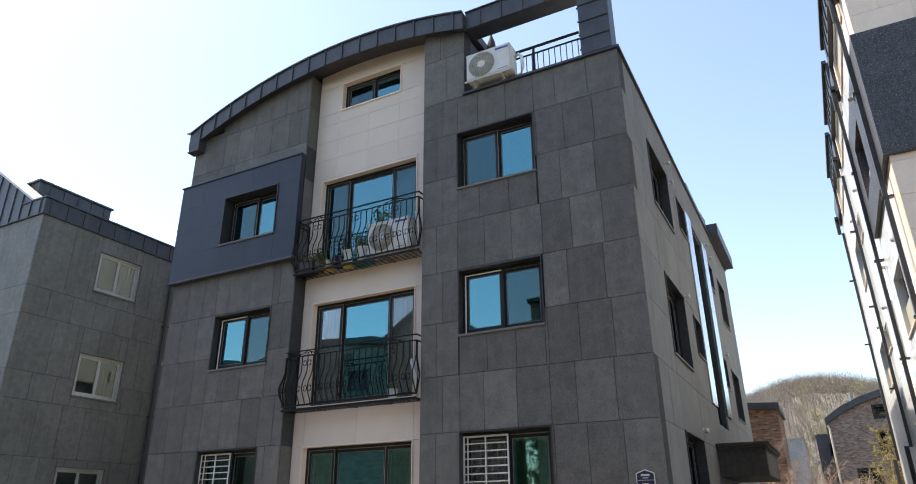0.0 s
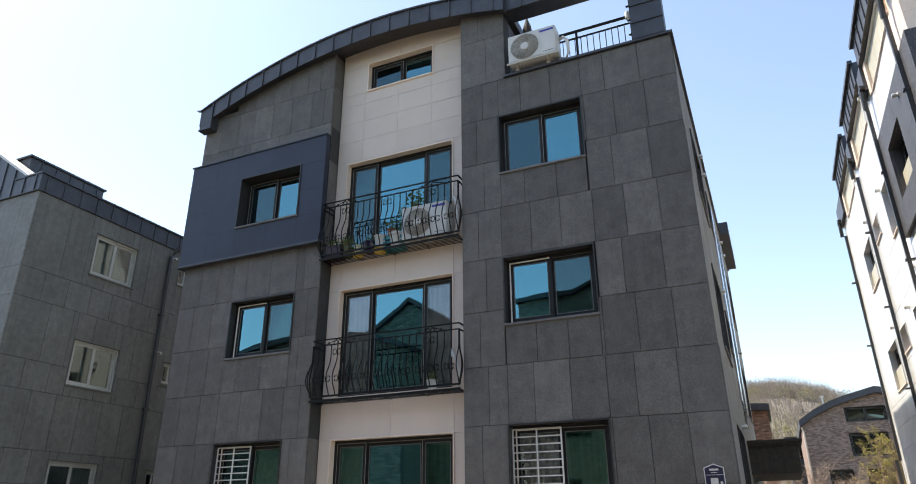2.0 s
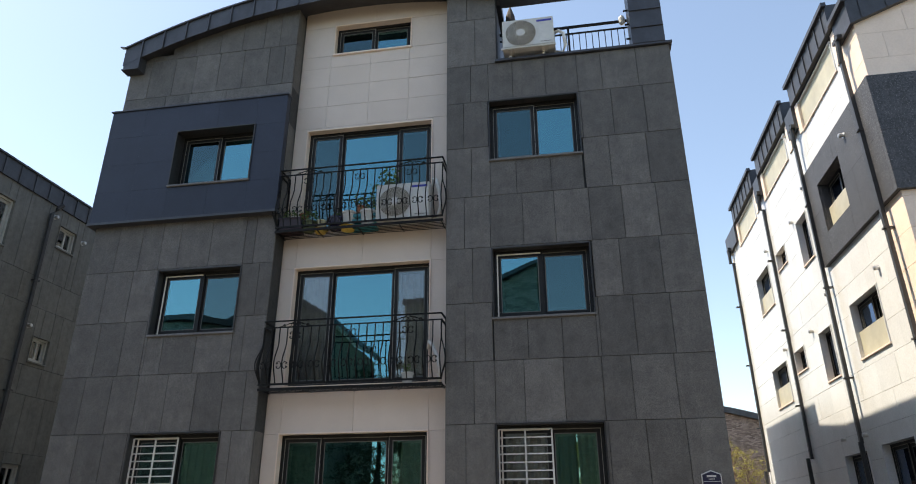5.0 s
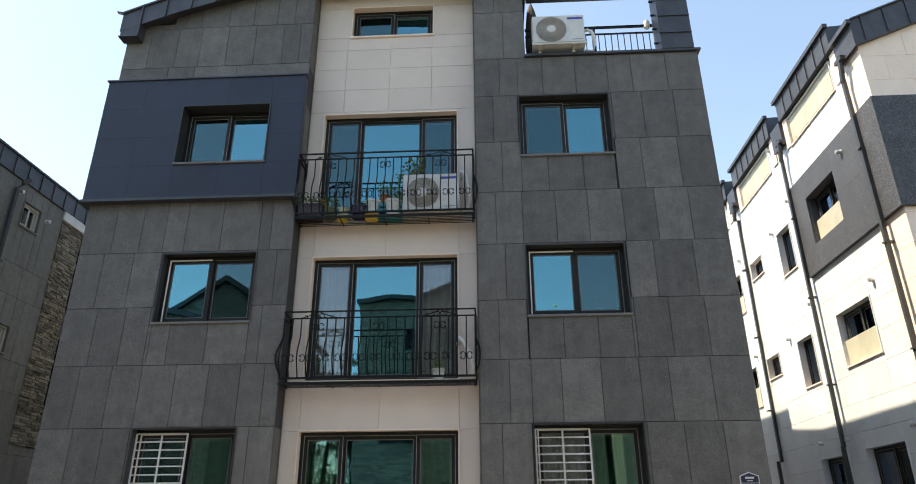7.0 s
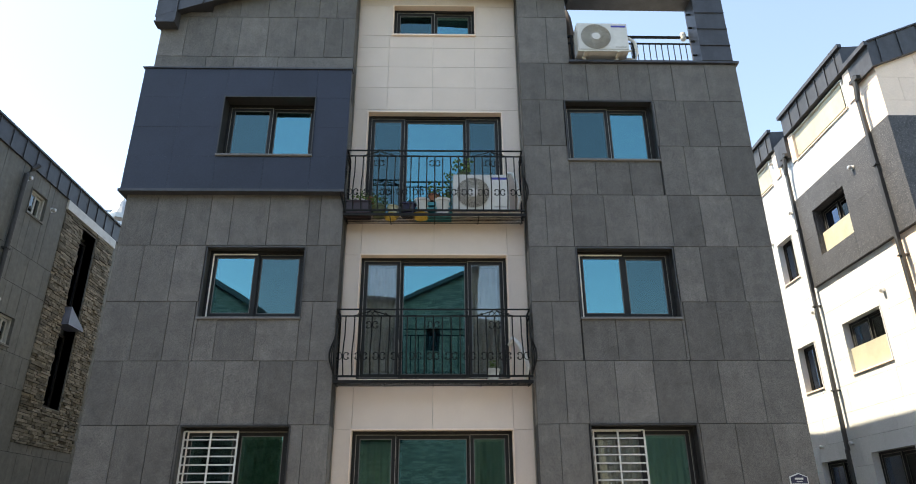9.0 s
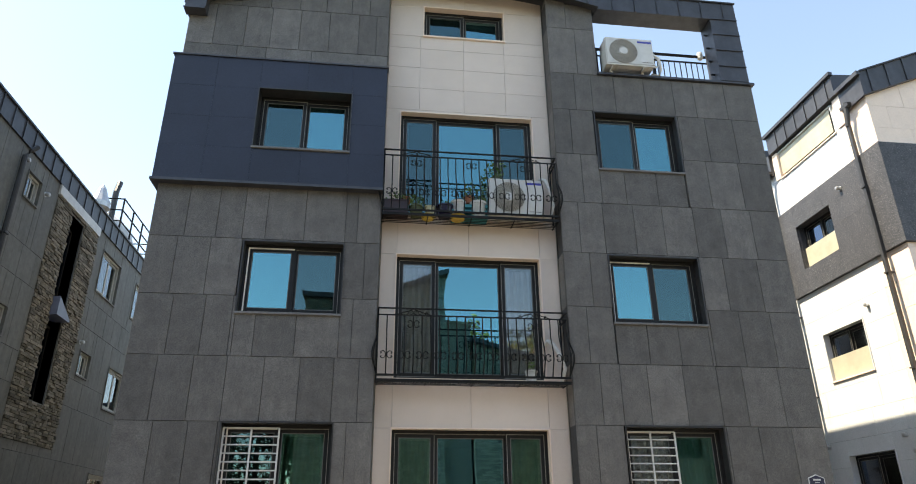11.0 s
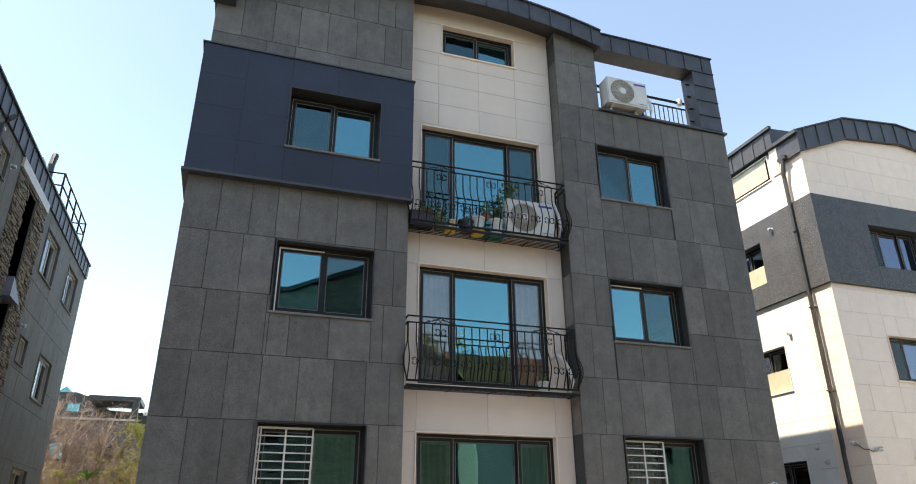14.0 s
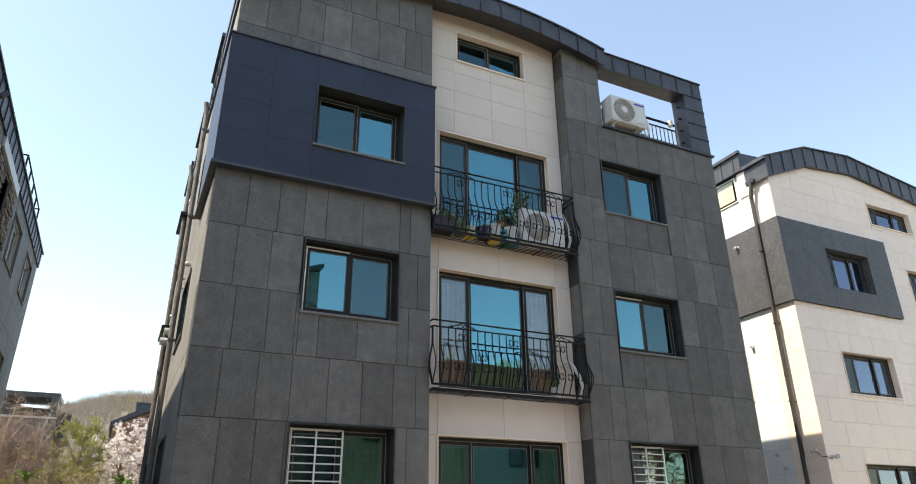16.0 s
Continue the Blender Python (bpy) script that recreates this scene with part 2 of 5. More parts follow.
def part(name, bm, material, parent, label="", m=None, smooth=False, kind=""):
    """Links bm as one mesh under parent; m: the pose of the wall that it belongs to."""
    if m is not None:
        bm.transform(m)
    bmesh.ops.recalc_face_normals(bm, faces=bm.faces)
    me = bpy.data.meshes.new(name)
    bm.to_mesh(me)
    bm.free()
    me.materials.append(material)
    if smooth:
        me.polygons.foreach_set("use_smooth", [True] * len(me.polygons))
    ob = new(name, me)
    ob.parent = parent
    return tagged(ob, label, kind=kind)


def made(fn, *a, **k):
    bm = bmesh.new()
    fn(bm, *a, **k)
    return bm


def boxes(rows):
    bm = bmesh.new()
    for r in rows:
        box(bm, *r)
    return bm


def cut(rect, holes):
    """What is left of a rectangle (x0, x1, z0, z1) outside the holes, as rectangles."""
    left = [rect]
    for h in holes:
        rest = []
        for r in left:
            if h[1] <= r[0] + 1e-6 or h[0] >= r[1] - 1e-6 or h[3] <= r[2] + 1e-6 or h[2] >= r[3] - 1e-6:
                rest.append(r)
                continue
            a, b = max(r[0], h[0]), min(r[1], h[1])
            if h[2] > r[2]:
                rest.append((a, b, r[2], h[2]))
            if h[3] < r[3]:
                rest.append((a, b, h[3], r[3]))
            if a > r[0]:
                rest.append((r[0], a, r[2], r[3]))
            if b < r[1]:
                rest.append((b, r[1], r[2], r[3]))
        left = rest
    return [r for r in left if r[1] - r[0] > 0.03 and r[3] - r[2] > 0.03]


def core(rect, holes, y0, y1):
    """A wall from y0 to y1 with its openings."""
    return boxes([(a, b, y0, y1, c, d) for a, b, c, d in cut(rect, holes)])


def clad(name, rects, holes, material, parent, m, thick=0.03, gap=0.007, chamfer=0.002, joined=False, label=""):
    """Facing slabs on a wall: one object a slab, or all of them as one."""
    whole = bmesh.new()
    for r in rects:
        for a, b, c, d in cut(r, holes):
            bm = whole if joined else bmesh.new()
            off = random.uniform(-0.0015, 0.0015)
            g = gap / 2
            slab(bm, a + g, b - g, off, thick, c + g, d - g, chamfer)
            if not joined:
                part(name, bm, material, parent, label, m)
    if joined:
        part(name, whole, material, parent, label, m, kind="stuff")
    else:
        whole.free()


def courses(x0, x1, zs, columns):
    """Rectangles of slabs: a row between each two of zs, parted at its own columns."""
    out = []
    for i, (a, b) in enumerate(zip(zs, zs[1:])):
        xs = [x0] + [x for x in columns[i % len(columns)] if x0 < x < x1] + [x1]
        out += [(p, q, a, b) for p, q in zip(xs, xs[1:])]
    return out


def ring_frame(x0, x1, z0, z1, w, y0, y1):
    """Four bars round an opening."""
    return boxes([(x0, x0 + w, y0, y1, z0, z1), (x1 - w, x1, y0, y1, z0, z1), (x0 + w, x1 - w, y0, y1, z0, z0 + w), (x0 + w, x1 - w, y0, y1, z1 - w, z1)])


def folds(x0, x1, z0, z1, y, depth=0.03, pitch=0.11):
    bm = bmesh.new()
    n = max(6, int((x1 - x0) / 0.02))
    rows = []
    ph = random.uniform(0, 6)
    for i in range(n + 1):
        x = x0 + (x1 - x0) * i / n
        yy = y + depth * math.sin(2 * math.pi * x / pitch + ph + 0.8 * math.sin(x * 9))
        rows.append((bm.verts.new((x, yy, z0)), bm.verts.new((x, yy, z1))))
    for a, b in zip(rows, rows[1:]):
        bm.faces.new((a[0], b[0], b[1], a[1]))
    return bm


def window(parent, m, x0, x1, z0, z1, splits=(0.5,), depth=0.14, frame_mat=None, reveal_mat=None, panes=None, sill=True, backs=(), trim=(), grille=-1, sill_mat=None, deep=0.3, back=True):
    """A sliding window set back in its opening: lining, frame, sashes with panes, sill. splits: where the sashes meet, from 0 to 1;
    panes: glass of each sash; backs: what hangs behind each; trim: sashes with a pale edge; grille: the sash with a guard."""
    fm, rm = frame_mat or BRONZE, reveal_mat or LINING
    SW = 0.07 if x1 - x0 > 1.0 else 0.05
    fr = part("window", ring_frame(x0, x1, z0, z1, 0.055, depth - 0.005, depth + 0.09), fm, parent, m=m)
    part("lining", ring_frame(x0 - 0.012, x1 + 0.012, z0 - 0.012, z1 + 0.012, 0.02, -0.022, depth - 0.002), rm, fr, m=m)
    if sill:
        part("sill", made(slab, x0 - 0.02, x1 + 0.02, -0.035, depth - 0.01, z0 - 0.026, z0 + 0.01, 0.004), sill_mat or SILL, fr, m=m)
    edges = [x0 + 0.045] + [x0 + (x1 - x0) * s for s in splits] + [x1 - 0.045]
    for i, (a, b) in enumerate(zip(edges, edges[1:])):
        y = depth + (0.012 if i % 2 == 0 else 0.046)
        lo, hi = z0 + 0.045, z1 - 0.045
        a2, b2 = a - (0.02 if i else 0), b + (0.02 if i < len(edges) - 2 else 0)
        s = part("sash", ring_frame(a2, b2, lo, hi, SW, y, y + 0.03), fm, fr, m=m)
        if fm is BRONZE and x1 - x0 > 1.2:
            part("bead", ring_frame(a2 + SW, b2 - SW, lo + SW, hi - SW, 0.012, y + 0.004, y + 0.0115), BEAD, fr, m=m)
            if i not in trim:
                part("pale_edge", ring_frame(a2 + 0.012, b2 - 0.012, lo + 0.012, hi - 0.012, 0.008, y - 0.006, y - 0.001), BEADP, fr, m=m)
            part("inner_frame", ring_frame(a2 + SW + 0.004, b2 - SW - 0.004, lo + SW + 0.004, hi - SW - 0.004, 0.04, y + 0.05, y + 0.062), PVC, fr, m=m)
        part("pane", boxes([(a2 + SW, b2 - SW, y + 0.012, y + 0.018, lo + SW, hi - SW)]), (panes[i] if panes else GLASS), fr, m=m)
        if i in trim:
            part("pale_edge", boxes([(a2 + 0.006, a2 + 0.03, y - 0.016, y - 0.002, lo, hi), (a2 + 0.03, b2 - 0.03, y - 0.016, y - 0.002, hi - 0.03, hi - 0.004)]), ALU, fr, m=m)
        if i < len(backs) and backs[i] is not None:
            kind, mat = backs[i]
            if kind == "blind":
                part("blind", boxes([(a2 + 0.02, b2 - 0.02, y + 0.07, y + 0.075, lo, hi)]), mat, fr, m=m)
            else:
                part("curtain", folds(a2 + 0.01, b2 - 0.01, lo, hi, y + 0.14), mat, fr, m=m)
        if i == grille:
            gx0, gx1, gz0, gz1 = a - 0.02, b + 0.02, z0 + 0.02, z1 - 0.06
            for x in (gx0, (gx0 + gx1) / 2, gx1):
                part("guard_upright", boxes([(x - 0.012, x + 0.012, depth - 0.06, depth - 0.045, gz0, gz1)]), WHITE, fr, "white guard bar", m=m)
            k = int((gz1 - gz0) / 0.115)
            for j in range(k + 1):
                z = gz1 - j * 0.115
                part("guard_bar", boxes([(gx0, gx1, depth - 0.045, depth - 0.033, z - 0.009, z + 0.009)]), WHITE, fr, "white guard bar", m=m)
    return fr


# ---- ground and street ----
ground = part("ground", boxes([(-900, 900, -900, 900, -0.6, -0.12)]), SOIL, None, m=None)
tagged(ground, "dry spring ground round the houses", "ground", kind="structure")
road = part("road", boxes([(-120, 120, -5.5, 6.3, -0.11, 0.0)]), ASPHALT, None)
tagged(road, "worn grey asphalt street", "road", kind="structure")
# out of view; pale warm colour chosen to bounce fill light onto the fronts
CONCRETE = surface("bounce_concrete", (0.21, 0.185, 0.157), (0.30, 0.267, 0.227), 20, 0.85, blotch=0.4)
pavement = part("pavement", boxes([(-120, 120, 6.3, 30.0, -0.115, 0.1)]), CONCRETE, None)
tagged(pavement, "unseen paved yard round the houses, pale to bounce light up", "pavement", kind="structure")
kerb = part("kerb", boxes([(-120 + 1.0 * i, -119.008 + 1.0 * i, 6.15, 6.3, -0.1, 0.13) for i in range(240)]), KERB, None)
tagged(kerb, "pale granite kerb along the street", "kerb", kind="structure")

# ---- the dark stone apartment building ----
XL, XR, YF, YB = -12.61, -2.10, 10.5, 23.75
BAY_L, BAY_R, YC = -9.07, -6.06, 10.82
FRONT = pose(0, YF, 0)
BAY = pose(0, YC, 0)
RIGHT = pose(XR, 0, 0, 0, 0, 90)
LEFT = pose(XL, 0, 0, 0, 0, -90)


def arch(x):
    return 11.81 - 0.046 * (x + 7.9) ** 2


house = thing("apartment_building", "four-storey apartment building in dark basalt slabs with a cream centre bay", "building", at=(0, 0, 0))
W3, W2, W1 = (7.54, 8.72), (4.745, 5.905), (1.95, 3.135)
LX, RX, DX = (-11.17, -9.63), (-5.30, -3.75), (-8.79, -6.39)
left_holes = [(*LX, *W2), (*LX, *W1), (-11.21, -9.65, 7.52, 8.67)]
right_holes = [(*RX, *W3), (*RX, *W2), (*RX, *W1)]
ROWS = [0.1, 1.28, 2.21, 3.15, 4.08, 5.005, 5.94, 6.87, 7.82, 8.75, 9.55]
RCOLS = [(-5.75, -5.32, -4.78, -4.26, -3.70, -3.18, -2.64), (-5.62, -5.30, -4.86, -4.28, -3.72, -3.30, -2.69)]
LCOLS = [(-12.09, -11.62, -11.22, -10.87, -10.27, -9.63, -9.44), (-12.17, -11.67, -11.20, -10.67, -10.16, -9.67, -9.30)]

# cores of the walls
part("wall", core((XL, BAY_L, 0.0, 6.87), left_holes, 0.03, 0.33), MORTAR, house, m=FRONT)
part("wall", core((XL, BAY_L, 6.87, 10.4), left_holes, 0.03, 0.33), MORTAR, house, m=FRONT)
part("wall", core((BAY_R, XR, 0.0, 9.55), right_holes, 0.03, 0.33), MORTAR, house, m=FRONT)
part("wall", boxes([(BAY_R, -5.14, 0.03, 0.33, 9.55, 11.2)]), MORTAR, house, m=FRONT)
bay_holes = [(*DX, 6.62, 8.68), (*DX, 3.86, 5.91), (*DX, 0.9, 3.12), (-8.40, -6.84, 10.42, 11.12)]
part("bay_wall", core((BAY_L, BAY_R, 0.0, 11.6), bay_holes, 0.03, 0.26), JOINT_C, house, m=BAY)
side_holes = [(12.25, 13.95, 7.28, 8.62), (12.28, 13.97, 4.43, 5.9), (12.28, 14.0, 1.6, 3.15), (14.96, 15.8, 7.77, 8.53), (14.98, 15.84, 4.97, 5.78), (18.97, 19.72, 7.62, 8.32), (18.92, 19.66, 4.92, 5.72),
    (20.8, 22.1, 7.1, 8.38), (20.7, 22.1, 4.35, 5.67), (16.66, 18.16, 3.75, 8.5)]
part("side_wall", core((YF + 0.03, YB, 0.0, 9.55), side_holes, 0.03, 0.3), MORTAR, house, m=RIGHT)
left_side_holes = [(-y1, -y0, z0, z1) for z0, z1 in (W3, W2, W1) for y0, y1 in ((12.6, 14.0), (17.0, 18.2))]
part("side_wall", core((-YB + 3.25, -YF - 0.03, 0.0, 10.2), left_side_holes, 0.03, 0.3), MORTAR, house, m=LEFT)
part("back_wall", boxes([(XL + 0.3, XR - 0.3, YB - 0.3, YB, 0.0, 9.5)]), MORTAR, house)
part("attic_wall", boxes([(-5.44, -5.14, YF + 0.33, 20.2, 9.05, 11.1)]), ROOF, house)
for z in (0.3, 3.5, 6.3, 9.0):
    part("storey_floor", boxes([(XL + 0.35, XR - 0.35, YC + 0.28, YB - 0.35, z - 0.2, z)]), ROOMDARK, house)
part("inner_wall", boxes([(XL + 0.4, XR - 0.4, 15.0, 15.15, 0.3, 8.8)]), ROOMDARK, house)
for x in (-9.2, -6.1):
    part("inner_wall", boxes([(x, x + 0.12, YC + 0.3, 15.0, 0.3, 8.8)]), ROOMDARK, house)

# the windows of the front
for z in (W2, W1):
    ground_floor = z is W1
    window(house, FRONT, *LX, *z, panes=(SCREEN if ground_floor else GLASS, GREENGLASS if ground_floor else SCREEN), backs=((None, ("curtain", CURTAIN)) if ground_floor else (None, ("blind", BLIND))), trim=(0,), grille=0 if ground_floor else -1)
    window(house, FRONT, *RX, *z, panes=(VEIL if ground_floor else GLASS, GREENGLASS if ground_floor else SCREEN), backs=((("curtain", CURTAIN_W), ("curtain", CURTAIN)) if ground_floor else (None, None)), trim=(0,), grille=0 if ground_floor else -1)
window(house, FRONT, *RX, *W3, panes=(SCREEN, GLASS), backs=(None, ("blind", BLIND)), trim=())
window(house, pose(0, 10.37, 0), -11.21, -9.65, 7.52, 8.67, depth=0.24, panes=(SCREEN, GLASS), backs=(None, ("blind", BLIND)), trim=())
window(house, BAY, -8.40, -6.84, 10.42, 11.12, panes=(SCREEN, GLASS), backs=(("blind", BLIND), ("blind", BLIND)), reveal_mat=CREAM_B, sill_mat=CREAM_B, depth=0.12)
for z0, z1, back in ((6.62, 8.68, ("blind", BLIND)), (3.86, 5.91, None), (0.9, 3.12, None)):
    c = ("curtain", CURTAIN) if z0 < 2 else ("curtain", CURTAIN_W)
    c = None if z0 > 6 else c
    side = SCREEN if z0 > 6 else (GREENGLASS if z0 < 2 else VEIL)
    window(house, BAY, *DX, z0, z1, splits=(0.27, 0.735), panes=(side, GLASS, side), backs=(c, back, c), reveal_mat=CREAM_B, sill=False, depth=0.12)
# the windows of the sides
for a, b, c, d in side_holes[:-1]:
    window(house, RIGHT, a, b, c, d, panes=(GLASS, SCREEN))
for a, b, c, d in left_side_holes:
    window(house, LEFT, a, b, c, d, panes=(GLASS, SCREEN))
stair = part("stair_window", ring_frame(16.66, 18.16, 3.75, 8.5, 0.05, 0.12, 0.2), BRONZE, house, m=RIGHT)
for i in range(4):
    part("pane", boxes([(16.71, 18.11, 0.15, 0.16, 3.8 + 1.17 * i, 4.93 + 1.17 * i)]), GLASS, stair, m=RIGHT)
    part("transom", boxes([(16.71, 18.11, 0.13, 0.18, 4.92 + 1.17 * i, 4.97 + 1.17 * i)]), BRONZE, stair, m=RIGHT)

# slabs on the front
clad("stone_slab", courses(BAY_R, XR, ROWS, RCOLS), right_holes, BASALT, house, FRONT)
clad("stone_slab", [(BAY_R, -5.53, 9.55, 10.6), (-5.53, -5.14, 9.55, 10.6), (BAY_R, -5.68, 10.6, 11.3), (-5.68, -5.14, 10.6, 11.2)], [], BASALT, house, FRONT)
clad("stone_slab", courses(XL, BAY_L, ROWS[:8], LCOLS), left_holes[:2], BASALT, house, FRONT)
top = courses(XL, BAY_L, [9.28, 9.63, 10.53, 11.6], [(-11.71, -11.21, -10.42), (-12.15, -11.62, -11.17, -10.66, -10.14, -9.61, -9.29), (-11.73, -11.22, -10.70, -10.22, -9.76, -9.43)])
clad("stone_slab", [(a, b, c, min(d, arch(a) - 0.15)) for a, b, c, d in top if min(d, arch(a) - 0.15) > c + 0.05], [], BASALT, house, FRONT)
# returns of the two piers beside the bay
clad("stone_slab", [(-YC - 0.03, -YF - 0.032, a, b) for a, b in zip(ROWS + [10.6], ROWS[1:] + [10.6, 11.3]) if b > a], [], BASALT, house, pose(BAY_R, 0, 0, 0, 0, -90), thick=0.028)
clad("stone_slab", [(YF + 0.032, YC + 0.03, a, b) for a, b in zip(ROWS + [10.6], ROWS[1:] + [10.6, 11.4]) if b > a], [], BASALT, house, pose(BAY_L, 0, 0, 0, 0, 90), thick=0.028)
part("pier_core", boxes([(BAY_R + 0.03, BAY_R + 0.3, YF + 0.32, YC + 0.3, 0, 11.1)]), MORTAR, house)
part("pier_core", boxes([(BAY_L - 0.3, BAY_L - 0.03, YF + 0.32, YC + 0.3, 0, 11.2)]), MORTAR, house)
# cream slabs of the bay
bx = (BAY_L + 0.02, BAY_R - 0.02)
clad("cream_slab", courses(*bx, [0.1, 3.12, 3.76, 5.91, 6.56, 8.74, 9.22, 9.68, 10.12, 10.41, 11.12, 11.6], [(-8.79, -6.38), (-8.79, -7.59, -6.38), (-8.79, -6.38), (-8.79, -7.59, -6.38), (-8.79, -6.38), (-8.46, -7.64, -6.86), (-8.46, -7.64, -6.86), (-8.46, -7.64, -6.86), (-8.46, -7.64, -6.86), (-8.41, -6.83), (-7.6,)]),
     [(a, b, c, d) for a, b, c, d in bay_holes], CREAM, house, BAY, gap=0.004, chamfer=0.002)
# slabs on the sides
SCOLS = [tuple(YF + 0.55 + 0.9 * i for i in range(14)), tuple(YF + 1.0 + 0.9 * i for i in range(14))]
clad("stone_slab", courses(YF + 0.032, YB, ROWS, SCOLS), side_holes + [(15.93, 18.93, 4.1, 8.62)], SIDESTONE, house, RIGHT)
clad("stone_slab", courses(-YB + 3.25, -YF - 0.032, ROWS + [10.2], [tuple(-y for y in SCOLS[0][::-1]), tuple(-y for y in SCOLS[1][::-1])]), left_side_holes, SIDESTONE, house, LEFT)
STEEL = surface("bright_steel_panel", (0.55, 0.56, 0.57), (0.62, 0.63, 0.64), 3, 0.18, 0.9, bump=0.0)
part("steel_panel", boxes([(15.94, 16.65, -0.03, 0.03, 4.1, 8.62)]), STEEL, house, "bright steel panel beside the stair window", m=RIGHT)
part("steel_panel", boxes([(18.17, 18.92, -0.03, 0.03, 4.1, 8.62)]), STEEL, house, "bright steel panel beside the stair window", m=RIGHT)

# the navy box round the upper window
NAVYM = pose(0, 10.37, 0)
clad("navy_slab", courses(-12.68, -9.06, [6.88, 7.49, 8.06, 8.66, 9.26], [(-11.95, -11.21, -10.42, -9.65)]), [(-11.21, -9.65, 7.52, 8.67)], NAVY, house, NAVYM, thick=0.125, gap=0.0016, chamfer=0.001)
part("flashing", boxes([(-12.71, -9.04, 10.35, 10.5, 6.835, 6.88), (-12.71, -12.61, 10.5, 12.6, 6.835, 6.88)]), ROOF, house)
part("flashing", boxes([(-12.71, -9.04, 10.345, 10.5, 9.26, 9.285), (-12.71, -12.61, 10.5, 12.6, 9.26, 9.285)]), ROOF, house)
part("navy_return", boxes([(-12.68, -12.615, 10.5, 12.58, 6.88, 9.26)]), NAVY, house)

# the arched roof with its fascia
XA, XB = -12.67, -5.06
outline = [(XA + (XB - XA) * i / 40, arch(XA + (XB - XA) * i / 40)) for i in range(41)]
shell = bmesh.new()
rings = []
for y, drop in ((10.3, 0.42), (10.9, 0.22), (20.6, 0.22)):
    rings.append(([shell.verts.new((x, y, z)) for x, z in outline], [shell.verts.new((x, y, z - drop)) for x, z in outline]))
for (ua, la), (ub, lb) in zip(rings, rings[1:]):
    for i in range(40):
        shell.faces.new((ua[i], ua[i + 1], ub[i + 1], ub[i]))
        shell.faces.new((la[i + 1], la[i], lb[i], lb[i + 1]))
    shell.faces.new((ua[0], ub[0], lb[0], la[0]))
    shell.faces.new((ua[-1], la[-1], lb[-1], ub[-1]))
for up, lo in (rings[0], rings[-1]):
    for i in range(40):
        shell.faces.new((up[i], lo[i], lo[i + 1], up[i + 1]))
roof = part("roof", shell, ROOF, house)
part("roof_end", boxes([(-12.65, -12.3, 10.303, 20.5, 10.25, 10.7)]), ROOF, roof)
lip = bmesh.new()
prism(lip, [(XA - 0.12, arch(XA) + 0.03), (XA, arch(XA) - 0.015), (XA, arch(XA) + 0.02), (XA - 0.11, arch(XA) + 0.045)], 10.265, 10.33)
for (a, za), (b, zb) in zip(outline, outline[1:]):
    prism(lip, [(a, za - 0.015), (b, zb - 0.015), (b, zb + 0.02), (a, za + 0.02)], 10.265, 10.33)
part("roof_edge", lip, ROOF, roof)
x = XA + 0.82
while x < XB - 0.1:
    z = arch(x)
    part("seam", boxes([(x - 0.011, x + 0.011, 10.272, 10.3, z - 0.415, z - 0.02)]), ROOF, roof)
    x += 0.47
part("seam", boxes([(-12.315, -12.29, 10.272, 10.3, 10.25, arch(-12.3) - 0.02)]), ROOF, roof)
part("roof_end_trim", boxes([(-12.67, -12.3, 10.285, 10.5, 10.225, 10.248)]), ROOF, roof)
for y0, y1 in ((12.6, 14.2), (15.4, 17.2), (18.2, 20.2)):
    dm = part("dormer", boxes([(-12.66, -12.1, y0, y1, 10.12, 10.85)]), ROOF, house)
    part("dormer_edge", boxes([(-12.73, -12.63, y0 - 0.06, y1 + 0.06, 10.82, 10.9)]), ROOF, dm)
    for i in range(4):
        part("seam", boxes([(-12.68, -12.66, y0 + 0.3 + 0.45 * i, y0 + 0.325 + 0.45 * i, 10.12, 10.82)]), ROOF, dm)
CHROMEF = surface("flue_metal", (0.5, 0.49, 0.47), (0.6, 0.59, 0.57), 8, 0.35, 0.7, bump=0.02)
RUSTY = surface("stained_grey_pipe", (0.10, 0.092, 0.085), (0.20, 0.185, 0.17), 5, 0.6, blotch=2.0)
for y in (14.1, 17.1):
    lp = thing("downpipe", "stained dark grey downpipe on the grey side wall", "downpipe", "downpipes of the dark building")
    bm = bmesh.new()
    tube(bm, [(-12.76, y, 10.2), (-12.72, y, 9.9), (-12.7, y, 0.15)], 0.05, 10)
    part("pipe", bm, RUSTY, lp)
    for z in (2.5, 5.0, 7.5, 9.5):
        part("pipe_clip", boxes([(-12.76, -12.62, y - 0.06, y + 0.06, z, z + 0.04)]), RUSTY, lp)
for z0, z1 in ((7.6, 8.73), (4.8, 5.92)):
    for y0, y1 in ((16.95, 18.25),):
        part("window_hood", boxes([(-12.82, -12.571, y0 - 0.05, y1 - 0.0, z1 + 0.05, z1 + 0.12)]), BRONZE, house)
